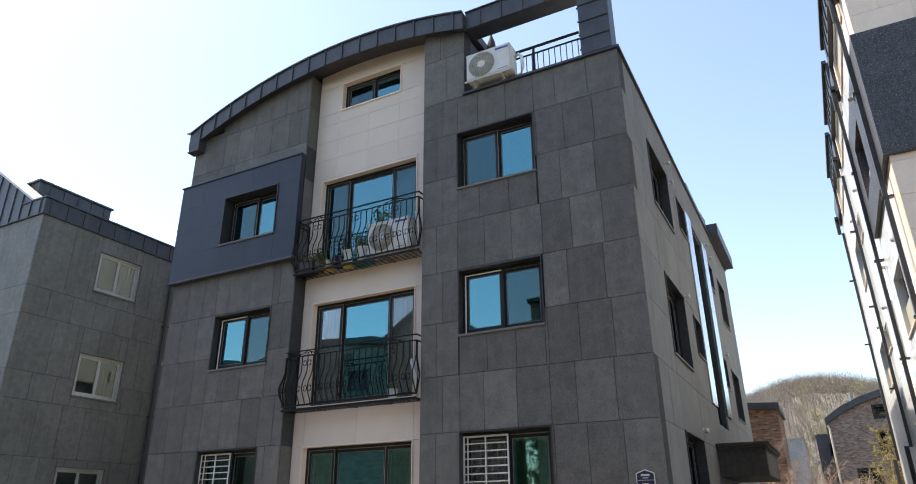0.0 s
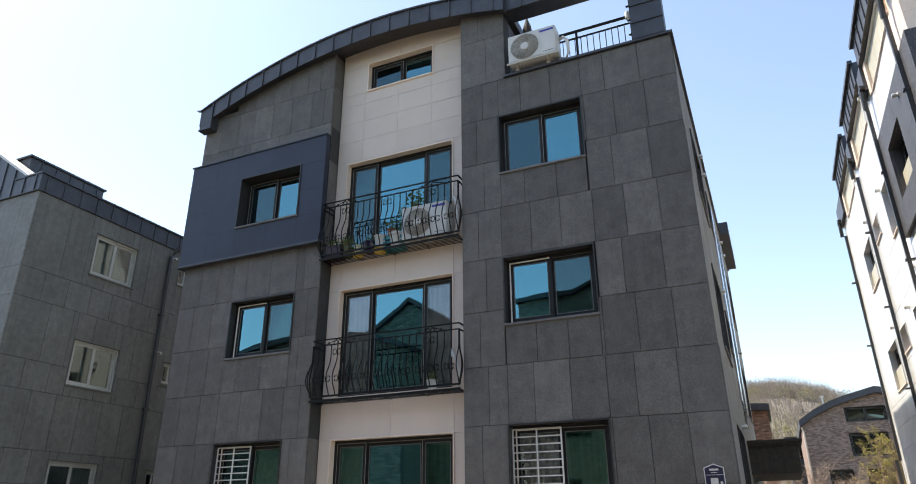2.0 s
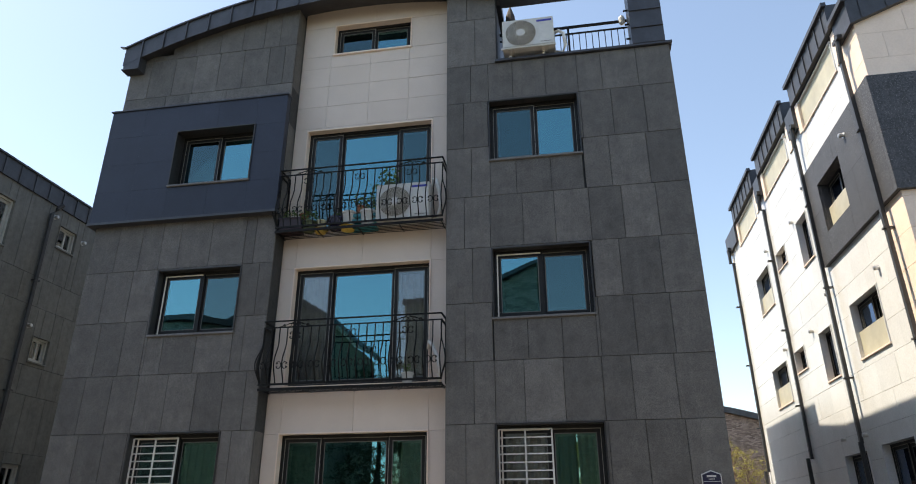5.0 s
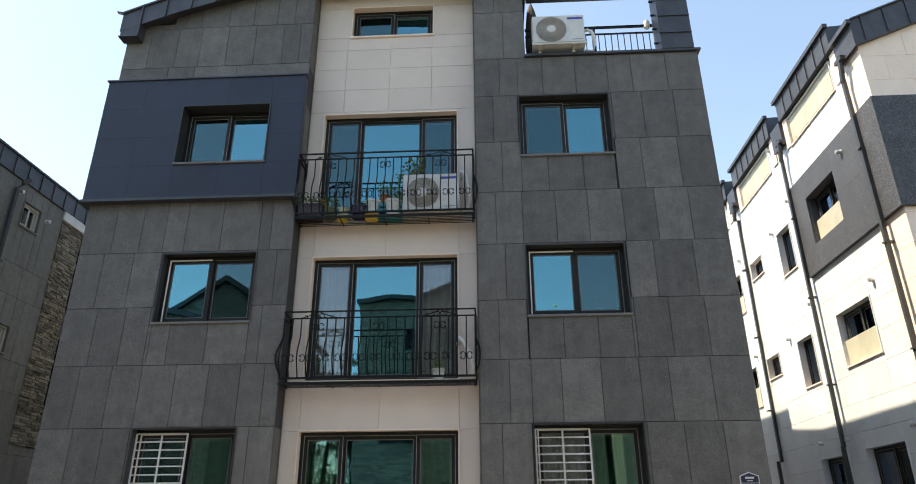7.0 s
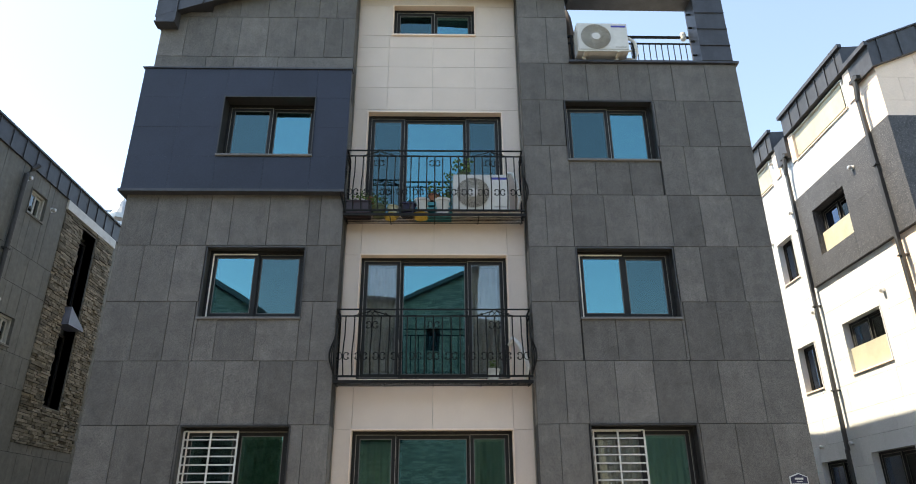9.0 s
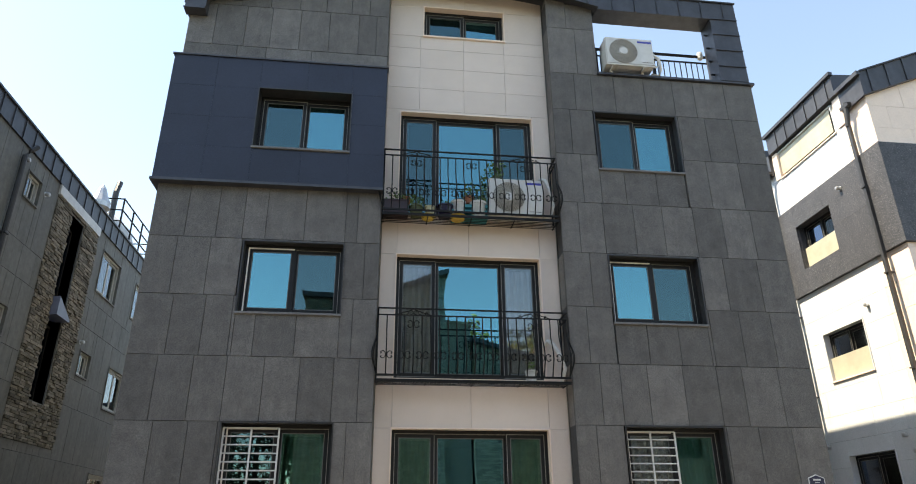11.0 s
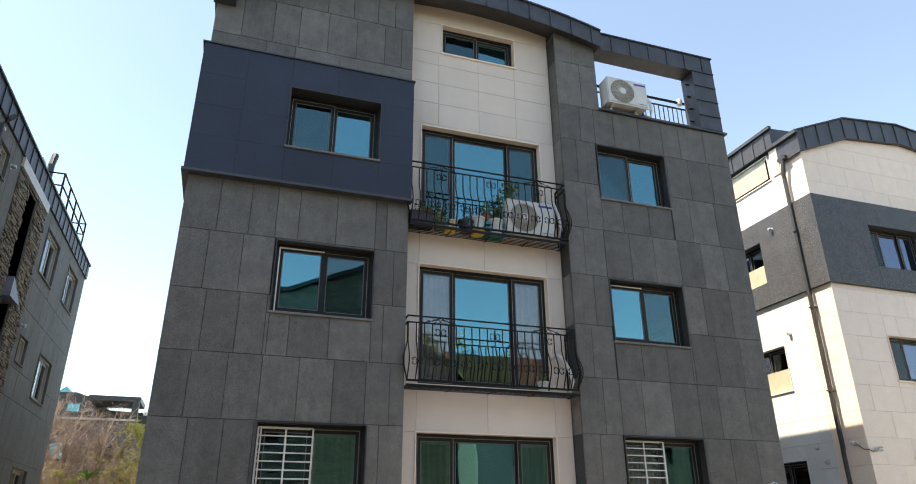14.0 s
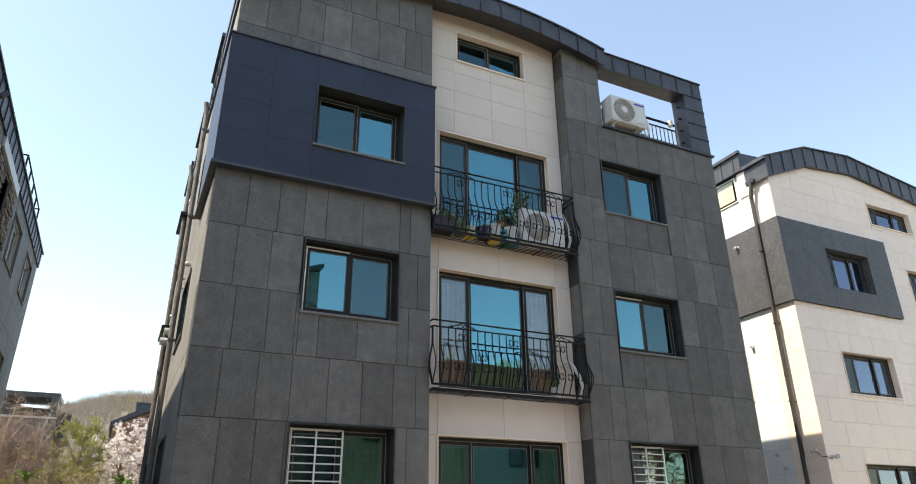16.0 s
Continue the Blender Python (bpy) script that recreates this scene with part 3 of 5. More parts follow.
for z, y, ln in ((5.5, 15.4, 0.12), (5.22, 15.1, 0.18)):
    fl = thing("boiler_flue", "short bright metal flue pipe on the side wall", "flue", "flues of the dark building")
    bm = bmesh.new()
    tube(bm, [(-12.56, y, z), (-12.6 - ln, y, z)], 0.055, 12)
    part("pipe", bm, CHROMEF, fl)
    bm = bmesh.new()
    tube(bm, [(-12.54 - ln, y, z), (-12.68 - ln, y, z)], 0.075, 12)
    part("cowl", bm, CHROMEF, fl)
# the open frame over the roof terrace
frame_bm = bmesh.new()
prism(frame_bm, [(-5.06, 11.09), (-2.72, 11.08), (-2.72, 9.6), (-2.16, 9.6), (-2.16, 11.49), (-5.06, 11.50)], 10.44, 10.84)
pergola = part("roof_frame", frame_bm, ROOF, house, "dark metal-clad open frame over the roof terrace")
for i in range(6):
    x = -4.72 + 0.46 * i
    z = 11.48
    part("seam", boxes([(x - 0.01, x + 0.01, 10.42, 10.45, z - 0.39, z)]), ROOF, pergola)
for i in range(4):
    part("seam", boxes([(-2.72, -2.16, 10.42, 10.45, 9.93 + 0.38 * i, 9.95 + 0.38 * i)]), ROOF, pergola)
part("frame_edge", boxes([(-5.06, -2.14, 10.41, 10.86, 11.494, 11.52)]), ROOF, pergola)
part("coping", boxes([(-5.16, -2.05, 10.45, 10.86, 9.555, 9.6), (-2.42, -2.05, 10.86, YB, 9.555, 9.6)]), ROOF, house)
part("terrace_floor", boxes([(-5.14, -2.4, 10.85, YB, 8.9, 9.05)]), KERB, house)
# stair head on the roof
head = bmesh.new()
prism(head, [(-5.1, 9.05), (-2.32, 9.05), (-2.32, 10.75), (-5.1, 11.3)], 18.9, 22.9)
part("stair_head", head, ROOF, house)
rise = bmesh.new()
prism(rise, [(17.4, 9.56), (20.4, 9.56), (20.4, 10.12), (17.4, 9.72)], 0.0, 0.25)
part("roof_kerb", rise, ROOF, house, m=pose(XR - 0.02, 0, 0, 0, 0, 90))
part("eave_box", boxes([(-2.7, -1.82, 20.4, YB, 9.605, 9.97)]), ROOF, house)
# entrance canopy on the side
CANOPY = surface("dark_brown_canopy", (0.030, 0.025, 0.019), (0.052, 0.043, 0.033), 12, 0.7, streak=0.2)
canopy = part("canopy", boxes([(XR, -1.2, 15.6, 18.4, 2.6, 3.08)]), CANOPY, house, "dark brown entrance canopy with a stepped cornice")
for k in range(4):
    part("side_panel", boxes([(-1.2, -1.185, 15.64 + 0.69 * k, 16.31 + 0.69 * k, 2.62, 3.07)]), BASALT, canopy, "grey stone facing slab")
for k in range(3):
    part("cornice", boxes([(XR, -1.18 + 0.04 * k, 15.58 - 0.04 * k, 18.42 + 0.04 * k, 3.08 + 0.05 * k, 3.13 + 0.05 * k)]), CANOPY, canopy)


# ---- the grey panel building ----
LBX = -16.27
LB = pose(LBX, 0, 0, 0, 0, 90)
grey = thing("grey_building", "grey panel apartment building with a stacked-stone strip", "building")
lb_holes = [(10.93, 12.22, 7.47, 8.55), (10.92, 12.22, 4.76, 5.83), (10.92, 12.22, 2.05, 3.1), (13.64, 14.24, 8.02, 8.59), (13.63, 14.17, 5.24, 5.82), (13.63, 14.17, 2.5, 3.05),
            (17.97, 19.34, 7.47, 8.6), (20.7, 22.02, 7.55, 8.62), (17.86, 18.54, 5.28, 5.88), (19.87, 21.25, 4.8, 5.91), (19.87, 21.25, 2.05, 3.15), (15.87, 16.58, 4.33, 8.63)]
part("side_wall", core((9.28, 22.95, 0, 8.98), lb_holes, 0.03, 0.3), MORTAR, grey, m=LB)
part("front_wall", boxes([(-26, LBX - 0.31, 9.28, 9.5, 0, 8.98)]), MORTAR, grey)
part("back_wall", boxes([(-26, LBX - 0.31, 22.75, 22.95, 0, 8.98), (-26, -25.8, 9.5, 22.75, 0, 8.98)]), MORTAR, grey)
for a, b, c, d in lb_holes[:-1]:
    window(grey, LB, a, b, c, d, frame_mat=PVC, reveal_mat=PANEL, panes=(CLEAR, CLEAR), depth=0.05, backs=(("blind", BLIND), ("curtain", CURTAIN_W)) if b - a > 1 else (None, ("blind", BLIND)), sill_mat=PANEL)
PZ = [0.1, 0.75, 2.58, 3.27, 4.5, 5.14, 6.47, 7.15, 8.98]
pcols = [tuple(9.27 + 0.61 * i for i in range(1, 23)), tuple(9.27 + 0.61 * i + 0.3 for i in range(1, 23))]
clad("wall_panel", courses(9.282, 22.95, PZ, pcols), lb_holes + [(15.02, 17.5, 3.47, 8.98)], PANEL, grey, LB, gap=0.008)
clad("wall_panel", courses(-26, LBX, PZ, [tuple(-26 + 0.8 * i for i in range(1, 12)), tuple(-26.4 + 0.8 * i for i in range(1, 13))]), [], PANEL_F, grey, pose(0, 9.25, 0), gap=0.008)
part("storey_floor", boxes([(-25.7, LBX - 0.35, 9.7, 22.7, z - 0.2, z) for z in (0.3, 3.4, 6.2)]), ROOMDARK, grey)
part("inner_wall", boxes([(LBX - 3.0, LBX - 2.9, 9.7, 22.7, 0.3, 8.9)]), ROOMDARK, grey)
eave = part("roof", boxes([(-26, LBX + 0.04, 9.8, 23.03, 8.98, 9.42)]), ROOF, grey)
part("roof_corner", boxes([(-16.77, LBX + 0.04, 9.2, 9.8, 8.98, 9.405)]), ROOF, eave)
for i in range(30):
    part("seam", boxes([(LBX + 0.04, LBX + 0.06, 9.35 + 0.46 * i, 9.372 + 0.46 * i, 8.98, 9.405)]), ROOF, eave)
part("roof_edge", boxes([(-17.2, LBX + 0.08, 9.18, 23.06, 9.41, 9.45)]), ROOF, eave)

# ---- the cream stone building ----
RBX, RBY = 1.61, 11.95
RBS = pose(RBX, 0, 0, 0, 0, -90)
RBF = pose(0, RBY, 0)
cream = thing("cream_building", "cream and white stone apartment building with a dark granite band", "building")
rb_side_holes = [(-b, -a, c, d) for a, b, c, d in ((13.8, 15.15, 7.68, 8.82), (13.7, 15.12, 4.85, 5.98), (13.7, 15.15, 2.0, 3.2), (16.4, 17.18, 7.61, 8.76), (16.4, 17.22, 4.8, 5.93), (15.9, 17.2, 2.0, 3.17),
    (18.35, 19.2, 8.2, 8.7), (18.42, 19.26, 5.4, 5.96), (20.1, 21.5, 7.6, 8.76), (20.08, 21.57, 4.86, 5.95), (13.05, 15.36, 10.38, 11.12), (16.74, 19.15, 10.38, 11.12), (20.3, 22.6, 10.36, 11.12))]
rb_front_holes = [(3.2, 4.95, 7.65, 8.77), (2.98, 5.0, 4.82, 5.9), (5.68, 7.65, 9.97, 10.65), (6.76, 8.6, 7.6, 8.71), (2.9, 5.0, 2.0, 3.16), (7.2, 9.0, 4.82, 5.9)]
part("side_wall", core((-24, -RBY - 0.32, 0, 11.15), rb_side_holes, 0.03, 0.3), JOINT_C, cream, m=RBS)
part("front_wall", core((RBX + 0.03, 12.5, 0, 11.0), rb_front_holes, 0.03, 0.3), JOINT_C, cream, m=RBF)
part("back_wall", boxes([(RBX, 12.5, 23.7, 24, 0, 11), (12.2, 12.5, RBY, 24, 0, 11)]), JOINT_C, cream)
for a, b, c, d in rb_side_holes:
    w = window(cream, RBS, a, b, c, d, reveal_mat=GRANITE if 7.2 < c < 9 and b > -15.8 and a > -15.8 else WHITE_S, panes=(GLASS, GLASS) if c > 10 else (RBGLASS, DARKGLASS), sill_mat=CREAM_B)
    if c > 10:
        part("privacy_panel", boxes([(a + 0.03, b - 0.12, 0.03, 0.04, c + 0.1, d - 0.02)]), FILM, w, "beige privacy panel", m=RBS)
    elif b - a > 1.2 and c > 4:
        part("privacy_panel", boxes([(a + 0.02, b - 0.02, 0.05, 0.06, c + 0.02, c + 0.55)]), FILM, w, "beige privacy panel", m=RBS)
for a, b, c, d in rb_front_holes:
    window(cream, RBF, a, b, c, d, splits=(0.3, 0.68), reveal_mat=GRANITE if 7.2 < c < 9 and b < 5.9 else CREAM_B, panes=(DARKGLASS, RBGLASS, RBGLASS), sill_mat=CREAM_B)
RZ = [0.1 + 0.5722 * i for i in range(20)]
rc = [tuple(-24 + 0.9 * i for i in range(1, 14)), tuple(-23.6 + 0.9 * i for i in range(1, 14))]
band_s = (-15.8, -RBY, 7.08, 9.41)
clad("white_slab", courses(-24, -12.85, RZ, rc), rb_side_holes + [band_s], WHITE_S, cream, RBS, gap=0.004, chamfer=0.002)
clad("cream_slab", courses(-12.85, -RBY - 0.03, RZ, [(), ()]), rb_side_holes + [band_s], CREAM_B, cream, RBS, gap=0.004, chamfer=0.002)
fc = [tuple(RBX + 0.9 * i for i in range(1, 12)), tuple(RBX + 0.45 + 0.9 * i for i in range(0, 12))]
band_f = (RBX, 5.9, 7.08, 9.41)
clad("cream_slab", courses(RBX, 12.5, RZ, fc), rb_front_holes + [band_f], CREAM_B, cream, RBF, gap=0.004, chamfer=0.002)
clad("granite_slab", courses(-15.8, -RBY - 0.032, [7.08, 8.25, 9.41], [(-14.6, -13.3), (-14.0, -12.8)]), rb_side_holes, GRANITE, cream, pose(RBX - 0.08, 0, 0, 0, 0, -90), thick=0.11, gap=0.002, chamfer=0.002)
clad("granite_slab", courses(RBX - 0.08, 5.9, [7.08, 8.25, 9.41], [(2.9, 4.2), (2.3, 3.6, 5.0)]), rb_front_holes, GRANITE, cream, pose(0, RBY - 0.08, 0), thick=0.11, gap=0.002, chamfer=0.002)
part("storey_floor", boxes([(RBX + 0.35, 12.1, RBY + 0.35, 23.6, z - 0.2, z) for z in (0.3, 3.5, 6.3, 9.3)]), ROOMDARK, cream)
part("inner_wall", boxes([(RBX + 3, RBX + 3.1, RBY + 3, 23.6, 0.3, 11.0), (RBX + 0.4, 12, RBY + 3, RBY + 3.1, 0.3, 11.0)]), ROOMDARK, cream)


def gable(x):
    """Top of the front fascia: up, over a blunt ridge, and down."""
    return 11.22 + 0.405 * (x - 1.515) if x < 3.24 else (11.92 + 0.09 * (x - 3.24) if x < 5.2 else 12.1 - 0.125 * (x - 5.2))


go = [(x, gable(x)) for x in (1.515, 3.24, 5.2, 8.5, 12.7)]
rroof = part("roof", made(prism, go + [(x, z - 0.62) for x, z in go[::-1]], RBY - 0.1, 12.6), ROOF, cream)
for y0, y1 in ((15.62, 16.18), (19.22, 19.8), (22.72, 24.2)):
    part("roof", made(prism, go + [(x, z - 0.64) for x, z in go[::-1]], y0, y1), ROOF, cream)
part("roof", made(prism, [(2.2, 11.3), (3.24, 11.9), (5.2, 12.08), (12.7, 11.1), (12.7, 10.5)], 12.6, 24.2), ROOF, cream)
part("roof_edge", made(prism, [(x, z + 0.025) for x, z in go] + [(x, z - 0.01) for x, z in go[::-1]], RBY - 0.14, RBY - 0.06), ROOF, rroof)
for i in range(23):
    x = 1.75 + 0.48 * i
    part("seam", boxes([(x - 0.012, x + 0.012, RBY - 0.125, RBY - 0.09, gable(x) - 0.6, gable(x) - 0.02)]), ROOF, rroof)
part("gutter", boxes([(1.43, 1.52, RBY - 0.14, 12.6, 11.12, 11.22)]), ROOF, rroof)
# dormers over the upper side windows
for y0, y1 in ((12.68, 15.55), (16.25, 19.15), (19.86, 22.65)):
    dormer = part("dormer", made(prism, [(1.5, 11.19), (5.0, 11.19), (5.0, 12.0), (1.5, 11.76)], y0, y1), ROOF, cream)
    part("dormer_edge", boxes([(1.43, 1.53, y0 - 0.06, y1 + 0.06, 11.71, 11.8)]), ROOF, dormer)
    for i in range(int((y1 - y0) / 0.44)):
        part("seam", boxes([(1.475, 1.505, y0 + 0.22 + 0.44 * i, y0 + 0.245 + 0.44 * i, 11.19, 11.71)]), ROOF, dormer)
    part("dormer_cheek", boxes([(1.58, 1.9, y0 - 0.01, y0 + 0.25, 10.4, 11.16)]), CREAM_B, dormer)
    part("dormer_cheek", boxes([(1.58, 1.9, y1 - 0.2, y1 + 0.01, 10.4, 11.16)]), CREAM_B, dormer)
PIPE = surface("dark_downpipe", (0.035, 0.035, 0.036), (0.05, 0.05, 0.05), 6, 0.4, 0.2, bump=0.02)
for y in (12.5, 15.8, 19.4, 23.8):
    p = thing("downpipe", "dark grey metal downpipe on the cream wall", "downpipe", "downpipes of the cream building")
    px = 1.455 if y < 16 else 1.53
    part("pipe", boxes([(px, px + 0.07, y - 0.04, y + 0.04, 3.3, 10.2)]), PIPE, p)
    bm = bmesh.new()
    tube(bm, [(1.47, y - 0.1, 10.75), (1.47, y - 0.06, 10.45), (1.475, y, 10.18)], 0.055, 8)
    part("pipe_offset", bm, PIPE, p)
    bm = bmesh.new()
    tube(bm, [(1.475, y, 3.32), (1.475, y, 0.3), (1.44, y, 0.14)], 0.05, 8)
    part("pipe_shoe", bm, PIPE, p)
    part("gutter", boxes([(1.42, 1.52, y - 0.22, y + 0.06, 10.62, 10.70)]), PIPE, p)
    for z in (4.6, 6.6, 8.6):
        part("pipe_clip", boxes([(1.425, 1.6, y - 0.055, y + 0.055, z, z + 0.03)]), PIPE, p)
CHROME = surface("vent_metal", (0.5, 0.49, 0.47), (0.6, 0.59, 0.57), 8, 0.3, 0.7, bump=0.02)


def vent_cap(x, y, z, way, group):
    """A hooded exhaust cap on a wall that faces along x."""
    v = thing("vent_cap", "small pale metal exhaust cap on the wall", "vent", group, at=(x, y, z))
    m = pose(0, 0, 0, 0, 90 * way, 0)
    bm = bmesh.new()
    lathe(bm, [(0.058, -0.02), (0.058, 0.005), (0.038, 0.008), (0.038, 0.04)], 14)
    part("collar", bm, CHROME, v, m=m, smooth=False)
    bm = bmesh.new()
    lathe(bm, [(0.047, 0.04), (0.047, 0.07), (0.038, 0.095), (0.015, 0.10)], 14)
    part("hood", bm, CHROME, v, m=m)


for y, z in ((13.3, 9.0), (13.45, 6.21), (13.3, 3.43), (13.1, 3.1), (16.1, 6.55), (16.15, 9.25), (17.4, 8.9), (17.6, 6.1), (17.0, 3.5), (16.6, 10.95), (19.9, 9.1), (19.9, 6.2), (15.75, 3.45)):
    vent_cap(RBX - (0.09 if z > 7.1 and z < 9.4 and y < 15.8 else 0.0), y, z, -1, "exhaust caps of the cream building")
for y, z in ((14.15, 9.0), (14.3, 8.62), (14.3, 6.0), (14.25, 3.35), (19.16, 8.87), (19.5, 8.6), (19.75, 5.9)):
    vent_cap(XR, y, z, 1, "exhaust caps of the dark building")
for y, z in ((14.48, 8.45), (13.42, 8.7), (13.42, 6.0), (17.75, 6.05)):
    vent_cap(LBX, y, z, 1, "exhaust caps of the grey building")
for y, z in ((13.2, 6.2), (14.6, 6.2), (14.6, 6.4), (15.2, 8.9), (16.4, 8.9), (16.4, 6.1)):
    vent_cap(XL, y, z, -1, "exhaust caps of the dark building's other side")
part("gable_wall", made(prism, [(2.34, 10.973), (3.24, 11.34), (5.2, 11.52), (8.5, 11.11), (9.55, 10.973)], RBY + 0.001, RBY + 0.3), CREAM_B, cream)
part("roof_filler", boxes([(RBX + 0.31, 12.2, RBY + 0.31, 24, 11.0, 11.25)]), MORTAR, cream)

# ---- balconies ----
def belly(f):
    """How far a baluster stands out at the height f, 0 at its foot and 1 at its head."""
    if f > 0.72:
        return 0.0
    g = f / 0.72
    return 0.12 * math.sin(math.pi * g) ** 1.6 * (1.25 - 0.6 * g)


def scroll_points(cx, cz, r, flip, turns=1.15):
    out = []
    for i in range(13):
        a = math.pi / 2 + flip * turns * 2 * math.pi * (i / 12 - 0.0)
        k = r * (1 - 0.75 * i / 12)
        out.append((cx + k * math.cos(a), 0, cz + k * math.sin(a)))
    return out


def scroll_pair():
    """Two facing C scrolls."""
    bm = bmesh.new()
    for side in (-1, 1):
        pts = []
        for i in range(21):
            f = i / 20
            a = math.pi * (0.12 + 1.76 * f)
            k = 0.058 - 0.006 * math.sin(math.pi * f)
            pts.append((side * (0.05 + k * math.cos(a) * 0.72), 0, k * math.sin(a)))
        curl = [(side * (0.082 + 0.013 * math.cos(b)), 0, 0.026 + 0.015 * math.sin(b)) for b in (4.5, 3.4, 2.2, 1.0)]
        tube(bm, pts, 0.0068, 5)
        tube(bm, [(x, y, -z) for x, y, z in curl], 0.0068, 5)
        tube(bm, curl, 0.0068, 5)
    return bm


def balcony(z0, tall, label):
    """An iron balcony guard with bellied balusters, z0 its floor."""
    xa, xb, y, top = -9.06, -6.1, 10.44, z0 + tall
    bal = part("balcony", boxes([(xa, xb, y - 0.012, y + 0.012, top - 0.02, top)]), IRON, house, label)
    for x in (xa, xb - 0.024):
        part("end_rail", boxes([(x, x + 0.024, y + 0.012, YC, top - 0.02, top)]), IRON, bal)
        part("end_rail", boxes([(x, x + 0.024, y + 0.012, YC, top - 0.125, top - 0.105)]), IRON, bal)
        part("end_post", boxes([(x, x + 0.024, YC - 0.024, YC, z0 + 0.03, top - 0.02)]), IRON, bal)
    part("rail", boxes([(xa, xb, y - 0.01, y + 0.01, top - 0.125, top - 0.107)]), IRON, bal)
    part("foot_rail", boxes([(xa, xb, y - 0.012, y + 0.012, z0 + 0.03, z0 + 0.06)]), IRON, bal)
    part("floor_edge", boxes([(xa, xb, y - 0.012, y + 0.012, z0 - 0.055, z0 - 0.012)]), IRON, bal)
    for i in range(6):
        yy = y + 0.05 + 0.06 * i
        part("floor_bar", boxes([(xa, xb, yy, yy + 0.012, z0 - 0.03, z0 - 0.022)]), IRON, bal)
    for i in range(5):
        xx = xa + 0.02 + (xb - xa - 0.06) * i / 4
        part("floor_bearer", boxes([(xx, xx + 0.014, y + 0.021, YC, z0 - 0.042, z0 - 0.031)]), IRON, bal)
    h0, h1 = z0 + 0.05, top - 0.116
    bm = bmesh.new()
    n = 14
    tube(bm, [(0, -belly(i / n), (h1 - h0) * i / n) for i in range(n + 1)], 0.0105, 5)
    first = part("baluster", bm, IRON, bal)
    count = 23
    step = (xb - xa - 0.03) / (count - 1)
    for i in range(count):
        b = first if i == 0 else new("baluster", first.data)
        b.parent = bal
        b.location = (xa + 0.015 + step * i, y, h0)
    for x, way in ((xa + 0.012, -90), (xb - 0.012, 90)):
        for yy, turn, k in ((y + 0.004, 0.55, 0.85), (y + 0.015, 0.8, 0.65), (y + 0.03, 1.0, 0.5), (y + 0.04, 1.0, 0.42)):
            b = new("baluster", first.data)
            b.parent = bal
            b.location, b.rotation_euler, b.scale = (x, yy, h0), (0, 0, radians(way * turn)), (1, k, 1)
    sp = part("scroll", scroll_pair(), IRON, bal)
    spots = [(xa + 0.015 + step * i, h0 + 0.27, -belly(0.27 / (h1 - h0)) - 0.004) for i in range(1, count, 2)]
    spots += [(xa + 0.015 + step * i, h1 - 0.14, -0.012) for i in (4, 11, 18)]
    for k, (x, z, off) in enumerate(spots):
        q = sp if k == 0 else new("scroll", sp.data)
        q.parent = bal
        q.location = (x, y + off, z)
    for c in (4, 18):
        cx = xa + 0.015 + step * c
        bm = bmesh.new()
        for s in (-1, 1):
            tube(bm, [(cx + s * (0.02 + 0.26 * f), y, top - 0.025 - 0.085 * f ** 0.8) for f in (0, 0.25, 0.5, 0.75, 1)], 0.008, 4)
            for rr, ox, oz in ((0.026, 0.10, 0.072), (0.02, 0.2, 0.085), (0.03, 0.035, 0.07)):
                tube(bm, [(cx + s * (ox + rr * math.cos(a)), y, top - oz + rr * math.sin(a) - 0.003) for a in (0.3, 1.1, 1.9, 2.7, 3.5, 4.3, 5.1)], 0.007, 4)
        part("crest", bm, IRON, bal)
    return bal


balcony(6.5, 1.17, "black wrought-iron balcony with bellied balusters and scrolls")
balcony(3.79, 1.08, "black wrought-iron balcony with bellied balusters and scrolls")

# ---- air conditioners ----
GRILLE = surface("grey_fan_grille", (0.46, 0.44, 0.40), (0.54, 0.52, 0.47), 10, 0.5, bump=0.02)
FANDARK = surface("grey_fan", (0.11, 0.10, 0.085), (0.16, 0.145, 0.12), 8, 0.5, bump=0.0)
MARK = surface("blue_mark", (0.03, 0.04, 0.30), (0.04, 0.05, 0.36), 5, 0.5, bump=0.0)
TUBEW = surface("white_pipe_wrap", (0.60, 0.59, 0.56), (0.72, 0.71, 0.68), 25, 0.8, bump=0.2)


